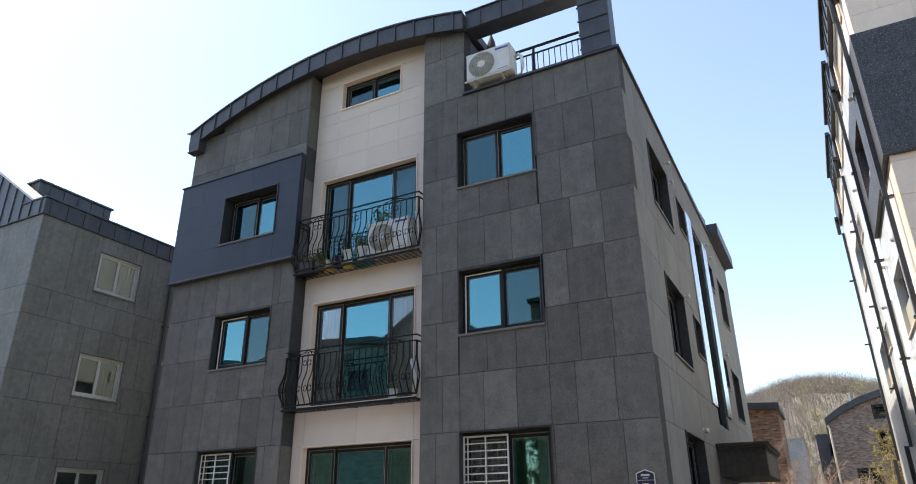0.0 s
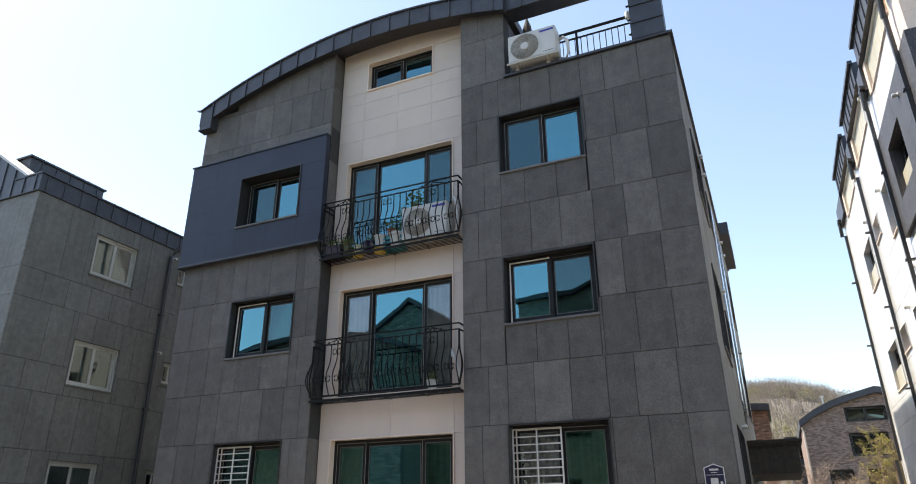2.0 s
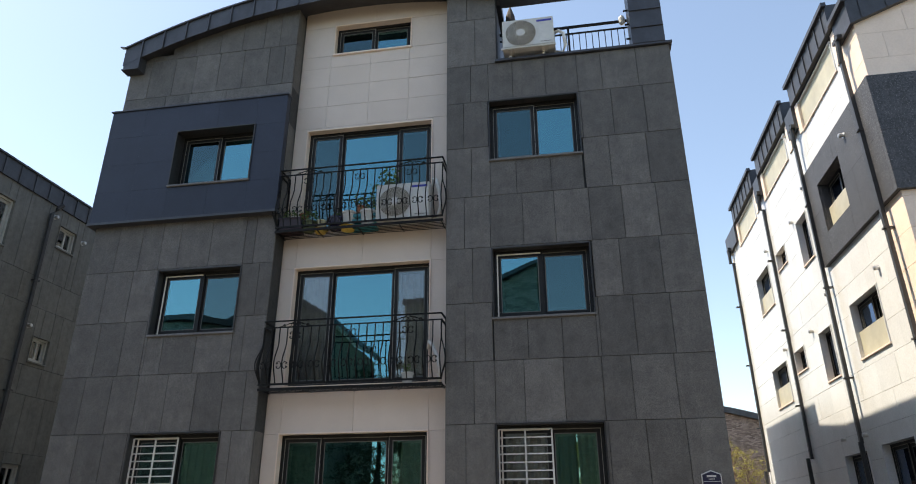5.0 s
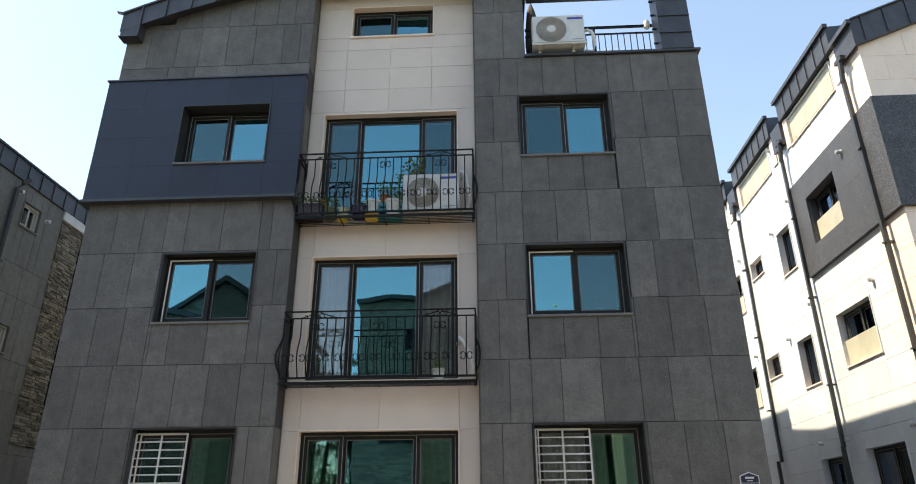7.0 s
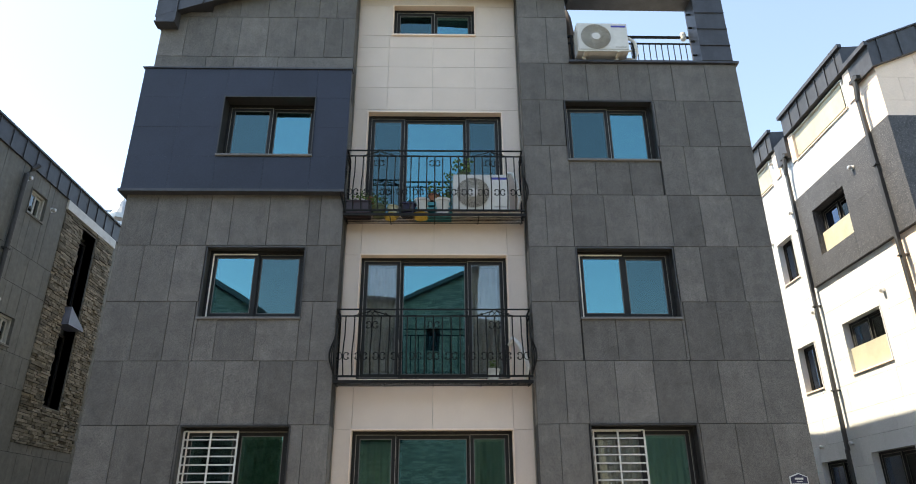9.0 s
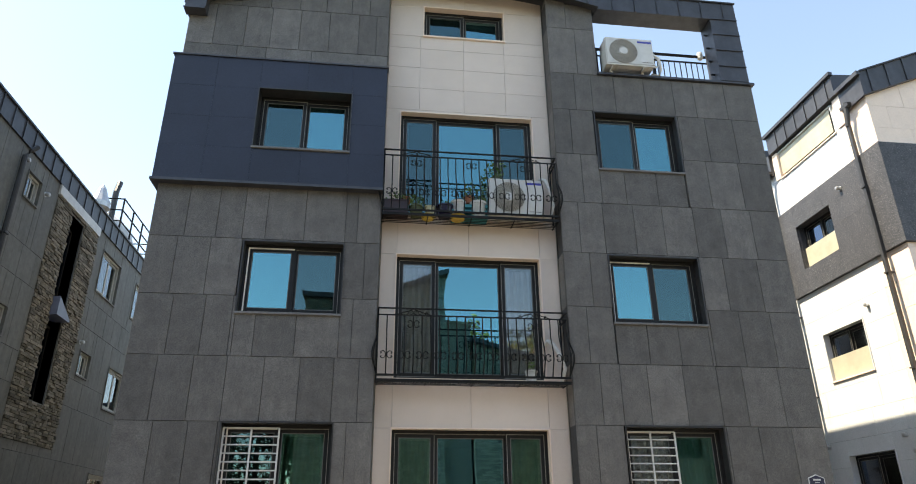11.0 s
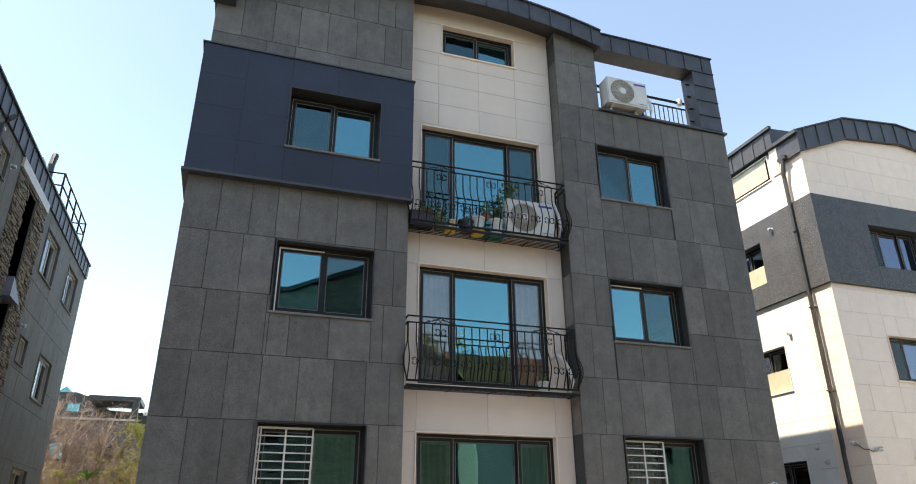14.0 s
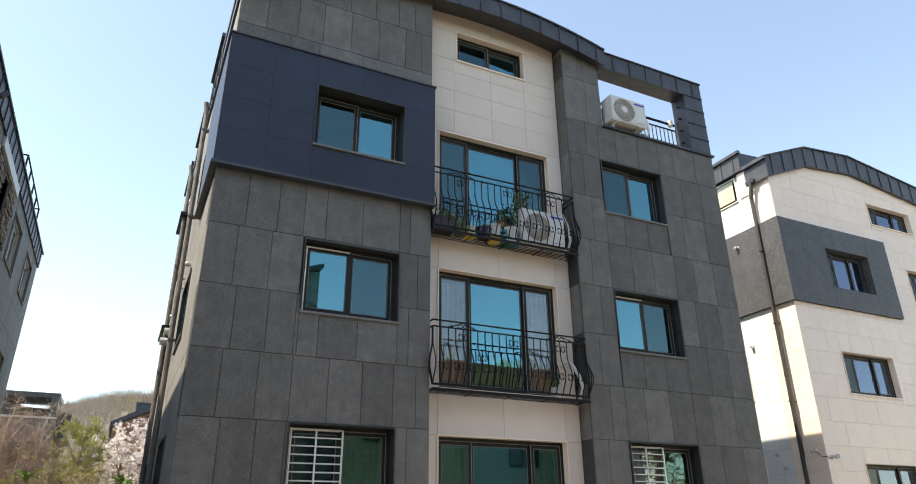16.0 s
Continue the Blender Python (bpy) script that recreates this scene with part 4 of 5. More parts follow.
def air_conditioner(x, y, z, label, w=0.93, h=0.64, d=0.33):
    """An outdoor unit; x, y, z: its front lower corner."""
    ac = thing("air_conditioner", label, "air conditioner", "outdoor units of the dark building", at=(x, y, z))
    bm = bmesh.new()
    box(bm, 0, w, 0.012, d, 0.03, h)
    bmesh.ops.bevel(bm, geom=bm.edges[:], offset=0.015, segments=2, affect="EDGES")
    body = part("casing", bm, WHITE, ac)
    part("front_panel", made(slab, 0.008, w - 0.008, 0.0, 0.02, 0.038, h - 0.008, 0.008), WHITE, ac)
    part("side_cover", boxes([(w - 0.002, w + 0.012, 0.08, d - 0.02, 0.08, h * 0.55)]), WHITE, ac)
    for fx in (0.12, w - 0.2):
        part("foot", boxes([(fx, fx + 0.09, 0.0, d, 0.0, 0.03)]), GRILLE, ac)
    cx, cz, r = 0.335, h * 0.5, 0.272
    bm = bmesh.new()
    lathe(bm, [(r, -0.004), (r, 0.004), (r - 0.01, 0.006)], 40, (cx, -0.002, cz), "y")
    part("fan_well", bm, FANDARK, ac)
    for k in range(9):
        rr = 0.085 + (r - 0.085) * k / 8
        bm = bmesh.new()
        ring = [(cx + rr * math.cos(a * math.pi / 16), -0.014, cz + rr * math.sin(a * math.pi / 16)) for a in range(33)]
        tube(bm, ring, 0.0035, 4)
        part("grille_ring", bm, GRILLE, ac)
    bm = bmesh.new()
    for a in range(48):
        c, s = math.cos(a * math.pi / 24), math.sin(a * math.pi / 24)
        c2, s2 = math.cos(a * math.pi / 24 + 0.35), math.sin(a * math.pi / 24 + 0.35)
        tube(bm, [(cx + 0.07 * c, -0.012, cz + 0.07 * s), (cx + r * c2, -0.012, cz + r * s2)], 0.0035, 3)
    part("grille_spokes", bm, GRILLE, ac, kind="stuff")
    bm = bmesh.new()
    lathe(bm, [(0.075, -0.022), (0.078, -0.012), (0.06, -0.004)], 24, (cx, 0, cz), "y")
    part("fan_hub", bm, WHITE, ac)
    part("maker_mark", boxes([(w - 0.30, w - 0.03, -0.004, 0.0, h - 0.105, h - 0.065)]), MARK, ac, "plain blue mark")
    part("small_mark", boxes([(w - 0.25, w - 0.05, -0.003, 0.0, 0.085, 0.095)]), FANDARK, ac)
    return ac


air_conditioner(-5.0, 10.32, 9.69, "white outdoor air conditioner with a round fan, on the roof parapet")
air_conditioner(-7.28, 10.46, 6.53, "white outdoor air conditioner with a round fan, on the balcony", h=0.70)


cradle = thing("bracket", "pale metal bracket carrying the air conditioner on the parapet", "bracket")
for x in (-4.9, -4.3):
    part("arm", boxes([(x, x + 0.05, 10.29, 10.72, 9.65, 9.689)]), GRILLE, cradle)
    part("foot", boxes([(x, x + 0.05, 10.46, 10.5, 9.6, 9.65), (x, x + 0.05, 10.66, 10.7, 9.6, 9.65)]), GRILLE, cradle)
part("cross_bar", boxes([(-5.02, -4.05, 10.285, 10.31, 9.66, 9.69)]), GRILLE, cradle)


def hose(pts, label, r=0.03):
    bm = bmesh.new()
    tube(bm, pts, r, 8)
    ob = part("wrapped_pipe", bm, TUBEW, None, smooth=True)
    return tagged(ob, label, "pipe")


hose([(-6.34, 10.75, 6.62), (-6.22, 10.58, 6.6), (-6.16, 10.56, 6.8), (-6.2, 10.58, 7.1), (-6.26, 10.62, 7.32), (-6.32, 10.70, 7.38), (-6.36, 10.82, 7.3)], "white wrapped pipe hanging beside the air conditioner")
hose([(-6.2, 10.62, 3.8), (-6.15, 10.55, 4.0), (-6.2, 10.56, 4.2), (-6.3, 10.6, 4.4), (-6.36, 10.7, 4.48), (-6.4, 10.82, 4.4)], "white wrapped pipe hanging at the balcony's end")
hose([(-4.06, 10.55, 9.69), (-3.93, 10.5, 9.63), (-3.88, 10.5, 9.79), (-3.90, 10.5, 10.04), (-3.98, 10.55, 10.16), (-4.1, 10.6, 10.14)], "white wrapped pipe beside the air conditioner")

# rail of the roof terrace
rail = thing("terrace_railing", "dark iron railing behind the roof parapet", "railing")
part("top_rail", boxes([(-5.1, -2.55, 10.89, 10.93, 10.48, 10.52)]), IRON, rail)
part("rail", boxes([(-5.1, -2.6, 10.9, 10.92, 10.33, 10.36)]), IRON, rail)
for x in (-4.98, -3.8, -2.62):
    part("post", boxes([(x - 0.02, x + 0.02, 10.89, 10.93, 9.05, 10.48)]), IRON, rail)
for i in range(20):
    x = -4.9 + 0.118 * i
    part("baluster", boxes([(x - 0.007, x + 0.007, 10.903, 10.917, 9.2, 10.33)]), IRON, rail)
cam_box = thing("sensor_lamp", "small white lamp head on the terrace railing", "lamp", at=(-2.8, 10.9, 10.42))
bm = bmesh.new()
lathe(bm, [(0.03, 0.0), (0.055, 0.03), (0.06, 0.12), (0.05, 0.17), (0.02, 0.19)], 12)
part("head", bm, WHITE, cam_box)

# ---- pots and plants on the balconies ----
LEAF = island("leaf", (0.05, 0.11, 0.02), (0.13, 0.20, 0.045), 0.6)
POTS = {"white": surface("white_pot", (0.55, 0.54, 0.5), (0.65, 0.64, 0.6), 8, 0.4, bump=0.02), "maroon": surface("maroon_pot", (0.035, 0.018, 0.022), (0.05, 0.026, 0.03), 8, 0.4), "purple": surface("purple_pot", (0.012, 0.01, 0.035), (0.02, 0.016, 0.05), 8, 0.25),
        "terracotta": surface("terracotta_pot", (0.30, 0.10, 0.05), (0.38, 0.14, 0.07), 12, 0.8), "olive": surface("olive_pot", (0.08, 0.10, 0.04), (0.11, 0.13, 0.06), 8, 0.6), "yellow": surface("yellow_pot", (0.50, 0.32, 0.04), (0.58, 0.40, 0.07), 8, 0.5),
        "cream": surface("cream_pot", (0.5, 0.47, 0.3), (0.58, 0.54, 0.36), 8, 0.6), "teal": surface("teal_crate", (0.02, 0.22, 0.26), (0.03, 0.28, 0.32), 8, 0.5)}


def leaves(bm, c, r, n, size, squash=0.7):
    for _ in range(n):
        d = Vector((random.gauss(0, 1), random.gauss(0, 1), random.gauss(0, 1) * squash + 0.2)).normalized() * r * random.uniform(0.4, 1.0)
        p = Vector(c) + d
        a = Vector((random.gauss(0, 1), random.gauss(0, 1), random.gauss(0, 0.7))).normalized() * size * random.uniform(0.6, 1.2)
        b = a.cross(Vector((random.gauss(0, 1), random.gauss(0, 1), random.gauss(0, 1)))).normalized() * size * 0.35
        q = [bm.verts.new(v) for v in (p, p + a * 0.5 + b, p + a, p + a * 0.5 - b)]
        bm.faces.new(q)


def plant_pot(x, y, z, r, h, colour, label, green=60, spread=0.14, leaf=0.06):
    pot = thing("plant_pot", label, "plant pot", "pots on the balcony", at=(x, y, z))
    bm = bmesh.new()
    lathe(bm, [(r * 0.78, 0), (r * 0.98, h * 0.85), (r * 1.08, h * 0.86), (r * 1.08, h), (r * 0.96, h), (r * 0.94, h * 0.9), (0.01, h * 0.9)], 22)
    part("pot", bm, POTS[colour], pot)
    if green:
        bm = bmesh.new()
        leaves(bm, (0, 0, h + spread * 0.6), spread, green, leaf)
        part("leaves", bm, LEAF, pot, "green leaves", kind="stuff")
        for k in range(4):
            a = k * 1.7
            bm = bmesh.new()
            tube(bm, [(0.02 * math.cos(a), 0.02 * math.sin(a), h * 0.9), (spread * 0.5 * math.cos(a), spread * 0.5 * math.sin(a), h + spread * 0.9)], 0.005, 4)
            part("stem", bm, LEAF, pot)
    return pot


FL = 6.48
trough = thing("planter_trough", "dark maroon rectangular planter on the balcony", "planter", at=(-8.83, 10.6, FL))
bm = bmesh.new()
box(bm, -0.2, 0.2, -0.1, 0.1, 0, 0.27)
bmesh.ops.bevel(bm, geom=bm.edges[:], offset=0.012, segments=2, affect="EDGES")
part("trough", bm, POTS["maroon"], trough)
part("rim", boxes([(-0.21, 0.21, -0.11, 0.11, 0.25, 0.275)]), POTS["maroon"], trough)
bm = bmesh.new()
leaves(bm, (0, 0, 0.33), 0.17, 90, 0.05, 0.4)
part("leaves", bm, LEAF, trough, kind="stuff")
plant_pot(-8.66, 10.68, FL + 0.27, 0.075, 0.12, "terracotta", "small terracotta pot in a planter", 20, 0.08, 0.04)
plant_pot(-8.50, 10.58, FL, 0.11, 0.2, "olive", "olive glazed pot with a leafy plant", 50, 0.15)
plant_pot(-8.27, 10.57, FL + 0.06, 0.085, 0.13, "cream", "small cream plastic tub on the balcony", 0)
plant_pot(-8.30, 10.62, FL - 0.01, 0.12, 0.06, "yellow", "shallow yellow bowl under the tub", 0)
plant_pot(-8.02, 10.58, FL + 0.02, 0.14, 0.2, "purple", "glossy dark purple pot with a plant", 14, 0.1)
plant_pot(-7.79, 10.6, FL + 0.06, 0.125, 0.26, "white", "white pot with a leafy plant", 0)
plant_pot(-7.45, 10.6, FL + 0.02, 0.135, 0.3, "white", "white pot with a leafy plant", 26, 0.13)
plant_pot(-7.60, 10.66, FL + 0.33, 0.085, 0.12, "terracotta", "terracotta pot with a spreading plant", 60, 0.16)
plant_pot(-7.80, 10.6, FL - 0.01, 0.14, 0.06, "yellow", "orange-yellow tray under a pot", 0)
plant_pot(-7.12, 10.70, FL + 0.75, 0.08, 0.13, "olive", "hanging plant in a pot on the air conditioner", 90, 0.2, 0.07)
crate = thing("plastic_crate", "teal plastic crate under the pots", "crate", at=(-7.6, 10.66, FL))
for k in range(3):
    part("slat", boxes([(-0.3, 0.3, -0.13, 0.1, 0.005 + 0.1 * k, 0.06 + 0.1 * k)]), POTS["teal"], crate)
plant_pot(-6.68, 10.6, 3.77, 0.09, 0.2, "white", "white square pot with a small green plant", 30, 0.09, 0.05)

# ---- house number plate ----
PLATE = surface("navy_plate", (0.012, 0.012, 0.04), (0.018, 0.018, 0.05), 5, 0.4, bump=0.0)
plate = thing("number_plate", "navy five-cornered house plate with a white border", "sign")
part("border", made(prism, [(-2.53, 2.15), (-2.27, 2.15), (-2.27, 2.41), (-2.40, 2.46), (-2.53, 2.41)], 10.485, 10.498), WHITE, plate)
part("face", made(prism, [(-2.517, 2.163), (-2.283, 2.163), (-2.283, 2.40), (-2.40, 2.445), (-2.517, 2.40)], 10.481, 10.486), PLATE, plate)
part("line", boxes([(-2.51, -2.29, 10.478, 10.482, 2.312, 2.318)]), WHITE, plate)
part("bar", boxes([(-2.455, -2.36, 10.478, 10.482, 2.20, 2.275)]), WHITE, plate)
part("bar", boxes([(-2.335, -2.305, 10.478, 10.482, 2.195, 2.23)]), WHITE, plate)
part("bar", boxes([(-2.46, -2.34, 10.478, 10.482, 2.37, 2.395)]), WHITE, plate)
part("bar", boxes([(-2.44, -2.36, 10.478, 10.482, 2.34, 2.35)]), WHITE, plate)

# ---- more of the grey building ----
part("slot_back", boxes([(15.7, 16.8, 0.55, 0.6, 4.2, 8.75)]), BRONZE, grey, m=LB)
part("slot_lining", ring_frame(15.85, 16.6, 4.31, 8.65, 0.02, 0.0, 0.55), PANEL, grey, m=LB)
for z in (4.38, 6.75):
    w = part("window", ring_frame(15.9, 16.55, z, z + 1.7, 0.05, 0.22, 0.28), BRONZE, grey, m=LB)
    part("pane", boxes([(15.95, 16.5, 0.245, 0.255, z + 0.05, z + 1.65)]), RBGLASS, w, m=LB)
HOODM = surface("bluish_metal", (0.16, 0.18, 0.24), (0.20, 0.22, 0.29), 5, 0.4, 0.2, bump=0.0)
hood = bmesh.new()
prism(hood, [(15.88, 6.2), (16.57, 6.2), (16.57, 6.26), (15.88, 6.62)], -0.16, 0.2)
part("slot_hood", hood, HOODM, grey, "bluish metal hood in the stone strip", m=LB)
part("metal_band", made(slab, 15.0, 17.47, -0.05, 0.03, 8.74, 8.97, 0.006), WHITE, grey, "pale metal band over the stone strip", m=LB)
lbpipe = thing("downpipe", "dark grey downpipe on the panel wall", "downpipe")
bm = bmesh.new()
tube(bm, [(LBX + 0.2, 13.38, 8.98), (LBX + 0.14, 13.3, 8.85), (LBX + 0.07, 13.25, 8.7), (LBX + 0.07, 13.25, 0.1)], 0.05, 10)
part("pipe", bm, PIPE, lbpipe)
for z in (2.0, 4.5, 7.0):
    part("pipe_clip", boxes([(LBX, LBX + 0.13, 13.18, 13.32, z, z + 0.03)]), PIPE, lbpipe)
dorm = part("roof_house", boxes([(-26, -18.0, 9.9, 12.1, 9.58, 10.62)]), ROOF, grey, "dark metal roof house")
part("roof_house_edge", boxes([(-26, -17.95, 9.85, 12.15, 10.62, 10.67)]), ROOF, dorm)
for i in range(5):
    part("seam", boxes([(-18.0, -17.98, 10.2 + 0.42 * i, 10.22 + 0.42 * i, 9.62, 10.62)]), ROOF, dorm)
part("frame_strip", boxes([(-18.0, -17.97, 10.5, 11.75, 10.02, 10.07), (-18.0, -17.97, 10.5, 10.55, 9.7, 10.02), (-18.0, -17.97, 11.7, 11.75, 9.7, 10.02)]), PVC, dorm)
fr_roof = part("front_roof", made(prism, [(-16.77, 8.98), (-16.77, 9.42), (-20.0, 11.55), (-26, 13.5), (-26, 8.98)], 9.2, 9.8), ROOF, grey)
for i in range(20):
    x = -16.4 - 0.42 * i
    zt = 9.4 if x > -16.77 else (9.4 + (-16.77 - x) * 0.659 if x > -20 else 11.52 + (-20 - x) * 0.325)
    part("seam", boxes([(x - 0.012, x + 0.012, 9.175, 9.202, 9.0, zt)]), ROOF, fr_roof)
# sunlight on the sloping roof edge, put in as a white strip
part("sunlit_edge", made(prism, [(-16.77, 9.42), (-20.0, 11.55), (-26, 13.5), (-26, 13.57), (-20.0, 11.62), (-16.77, 9.48)], 9.18, 9.82), WHITE, fr_roof)
flue = thing("roof_flue", "pale ventilator and dark flue pipe on the roof", "flue", at=(-17.2, 19.3, 9.42))
bm = bmesh.new()
lathe(bm, [(0.22, 0), (0.22, 0.9), (0.3, 1.0), (0.3, 1.15), (0.18, 1.4), (0.12, 1.6), (0.02, 1.75)], 12)
part("ventilator", bm, CHROME, flue)
bm = bmesh.new()
tube(bm, [(0, 0.95, 0), (0, 0.95, 2.0), (0, 1.1, 2.4)], 0.09, 8)
part("flue_pipe", bm, PIPE, flue)
tank = thing("water_tank", "pale rounded water tank on the roof", "tank", at=(-18.1, 21.2, 9.42))
bm = bmesh.new()
lathe(bm, [(1.3, 0), (1.3, 0.7), (1.15, 1.15), (0.8, 1.5), (0.3, 1.65), (0.02, 1.68)], 24)
part("shell", bm, WHITE, tank, smooth=True)
roof_rail = thing("roof_railing", "dark iron railing round the roof tank", "railing")
for k in range(5):
    y = 19.48 + 0.88 * k
    part("post", boxes([(-16.62, -16.58, y - 0.02, y + 0.02, 9.42, 10.84)]), IRON, roof_rail)
for z in (9.75, 10.1, 10.45, 10.81):
    part("rail", boxes([(-16.615, -16.585, 19.48, 23.0, z, z + 0.03)]), IRON, roof_rail)
    part("rail", boxes([(-19.6, -16.6, 22.985, 23.015, z, z + 0.03)]), IRON, roof_rail)
    part("rail", boxes([(-19.6, -16.6, 19.465, 19.495, z, z + 0.03)]), IRON, roof_rail)

# ---- brick houses ----
def under(top, x):
    """Height of the roof's underside at x."""
    for (a, za), (b, zb) in zip(top, top[1:]):
        if x <= b:
            return za + (zb - za) * (x - a) / (b - a)
    return top[-1][1]


def brick_house(label, x0, x1, y0, depth, eave, ridge, wins, wall=BRICK, roof_mat=ROOF, front=-1, arched=True, over=0.25, glass=None, profile=None, thick=0.28, side=False):
    """A house with a gable or arched roof over its front; front: the way along y that the front looks."""
    h = thing("house", label, "house", at=(x0, y0, 0))
    w = x1 - x0
    m = pose(0, 0, 0) if front < 0 else pose(w, 0, 0, 0, 0, 180)
    holes = [(a, b, c, d) for a, b, c, d in wins]
    part("front_wall", core((0, w, 0, eave), holes, 0.03, 0.3), JOINT_B, h, m=m)
    part("body_wall", boxes([(0, 0.3, 0.3, depth, 0, eave), (w - 0.3, w, 0.3, depth, 0, eave), (0.3, w - 0.3, depth - 0.3, depth, 0, eave)]), wall, h, m=m)
    part("inner_floor", boxes([(0.3, w - 0.3, 1.5, 1.6, 0.1, eave)]), ROOMDARK, h, m=m)
    n = 16 if arched else 2
    top = []
    for i in range(n + 1):
        f = i / n
        z = eave + (ridge - eave) * (math.sin(math.pi * (0.14 + 0.72 * f)) - 0.42) / 0.58 if arched else eave + (ridge - eave) * (1 - abs(2 * f - 1))
        top.append((-over + (w + 2 * over) * f, z))
    if profile:
        n, top = len(profile) - 1, profile
    part("roof", made(prism, [(x, z + thick) for x, z in top] + [(x, z) for x, z in top[::-1]], -0.3, depth + 0.2), roof_mat, h, m=m)
    for (a, za), (b, zb) in zip(top, top[1:]):
        for k in range(8):
            xa, xb = a + (b - a) * k / 8, a + (b - a) * (k + 1) / 8
            zt = min(za + (zb - za) * k / 8, za + (zb - za) * (k + 1) / 8)
            if 0 <= xa and xb <= w and zt > eave + 0.03:
                part("gable_wall", core((xa, xb, eave, zt + 0.1), holes, 0.03, 0.28), JOINT_B, h, m=m)
    bricks = bmesh.new()
    bl = 0.19 if front < 0 else 0.32
    z, row = (1.5 if front < 0 else 0.0), 0
    while z < ridge:
        x = -0.5 * bl * (row % 2)
        while x < w:
            r = (max(x, 0.0), min(x + bl - 0.01, w), z, z + bl * 0.32)
            zt = min(under(top, r[0]), under(top, r[1]))
            if r[3] < zt + 0.05 and r[1] > r[0] + 0.02:
                for a, b, c, d in cut(r, holes):
                    off = random.uniform(0, 0.012)
                    box(bricks, a + 0.004, b - 0.004, -off, 0.03, c + 0.004, d - 0.004)
            x += bl
        z += bl * 0.34
        row += 1
    part("bricks", bricks, wall, h, m=m, kind="stuff")
    if side:
        flank, row, z = bmesh.new(), 0, 1.5
        while z < under(top, w) - 0.06:
            y = 0.04 - 0.5 * bl * (row % 2)
            while y < depth:
                box(flank, w, w + 0.012 + random.uniform(0, 0.012), max(y, 0.04), min(y + bl - 0.014, depth), z + 0.004, z + bl * 0.32 - 0.004)
                y += bl
            z += bl * 0.34
            row += 1
        part("side_bricks", flank, wall, h, m=m, kind="stuff")
    for a, b, c, d in wins:
        window(h, m, a, b, c, d, panes=(glass or RBGLASS, glass or RBGLASS), depth=0.12)
    return h


GREYBRICK = island("pale_grey_brown_brick", (0.18, 0.125, 0.105), (0.43, 0.325, 0.28))
REDBRICK = island("red_brown_brick", (0.15, 0.085, 0.06), (0.44, 0.26, 0.185))
OLDSTONE = island("pale_olive_stone", (0.20, 0.19, 0.15), (0.36, 0.34, 0.28))
TILES = surface("orange_brown_tiles", (0.22, 0.10, 0.045), (0.36, 0.18, 0.08), 14, 0.8)
gh = brick_house("grey-brown brick house with a dark pointed-arch roof", 0.1, 9.0, 48.0, 8.5, 7.1, 8.8, [(2.44, 4.62, 7.23, 8.07), (2.42, 4.45, 5.27, 6.57), (1.0, 2.25, 3.4, 4.54), (2.95, 3.8, 3.4, 4.54)], GREYBRICK, glass=DARKGLASS,
    profile=[(-0.14, 7.06), (0.8, 7.68), (1.84, 8.15), (3.0, 8.5), (4.25, 8.82), (5.7, 8.5), (7.2, 8.1), (9.1, 7.06)], thick=0.38)
bm = bmesh.new()
tube(bm, [(-0.06, -0.1, 7.05), (0.02, -0.06, 6.8), (0.02, -0.06, 0.2)], 0.06, 8)
part("downpipe", bm, CREAM, gh, "tan downpipe")
part("vent_pipe", boxes([(1.38, 1.48, 0.4, 0.5, 8.45, 8.85), (1.33, 1.53, 0.35, 0.55, 8.85, 8.92)]), CHROME, gh)
RENDERW = surface("grey_render", (0.36, 0.365, 0.37), (0.45, 0.455, 0.46), 10, 0.8, streak=0.1)
pale = thing("house", "small pale grey rendered house between brick houses", "house", at=(-6.0, 46.0, 0))
part("wall", core((0, 4.6, 0, 6.15), [(3.35, 3.65, 5.0, 5.5)], 0.0, 0.3), RENDERW, pale)
part("wall", boxes([(0, 0.3, 0.3, 6, 0, 6.15), (4.3, 4.6, 0.3, 6, 0, 6.15), (0.3, 4.3, 5.7, 6, 0, 6.15)]), RENDERW, pale)
part("roof", boxes([(-0.05, 4.65, -0.05, 6.05, 6.15, 6.22)]), RENDERW, pale)
window(pale, pose(0, 0, 0), 3.35, 3.65, 5.0, 5.5, panes=(DARKGLASS, DARKGLASS), depth=0.12)
dark = thing("house", "dark grey panelled house behind the brick house", "house", at=(-0.85, 58.5, 0))
part("wall", core((0, 5.0, 0, 7.5), [(0.75, 1.5, 6.0, 6.9)], 0.0, 0.3), ROOF, dark)
part("wall", boxes([(0, 0.3, 0.3, 6, 0, 7.5), (4.7, 5.0, 0.3, 6, 0, 7.5), (0.3, 4.7, 5.7, 6, 0, 7.5)]), ROOF, dark)
part("roof", boxes([(-0.05, 5.05, -0.05, 6.05, 7.5, 7.6)]), ROOF, dark)
window(dark, pose(0, 0, 0), 0.75, 1.5, 6.0, 6.9, panes=(DARKGLASS, DARKGLASS), depth=0.12)
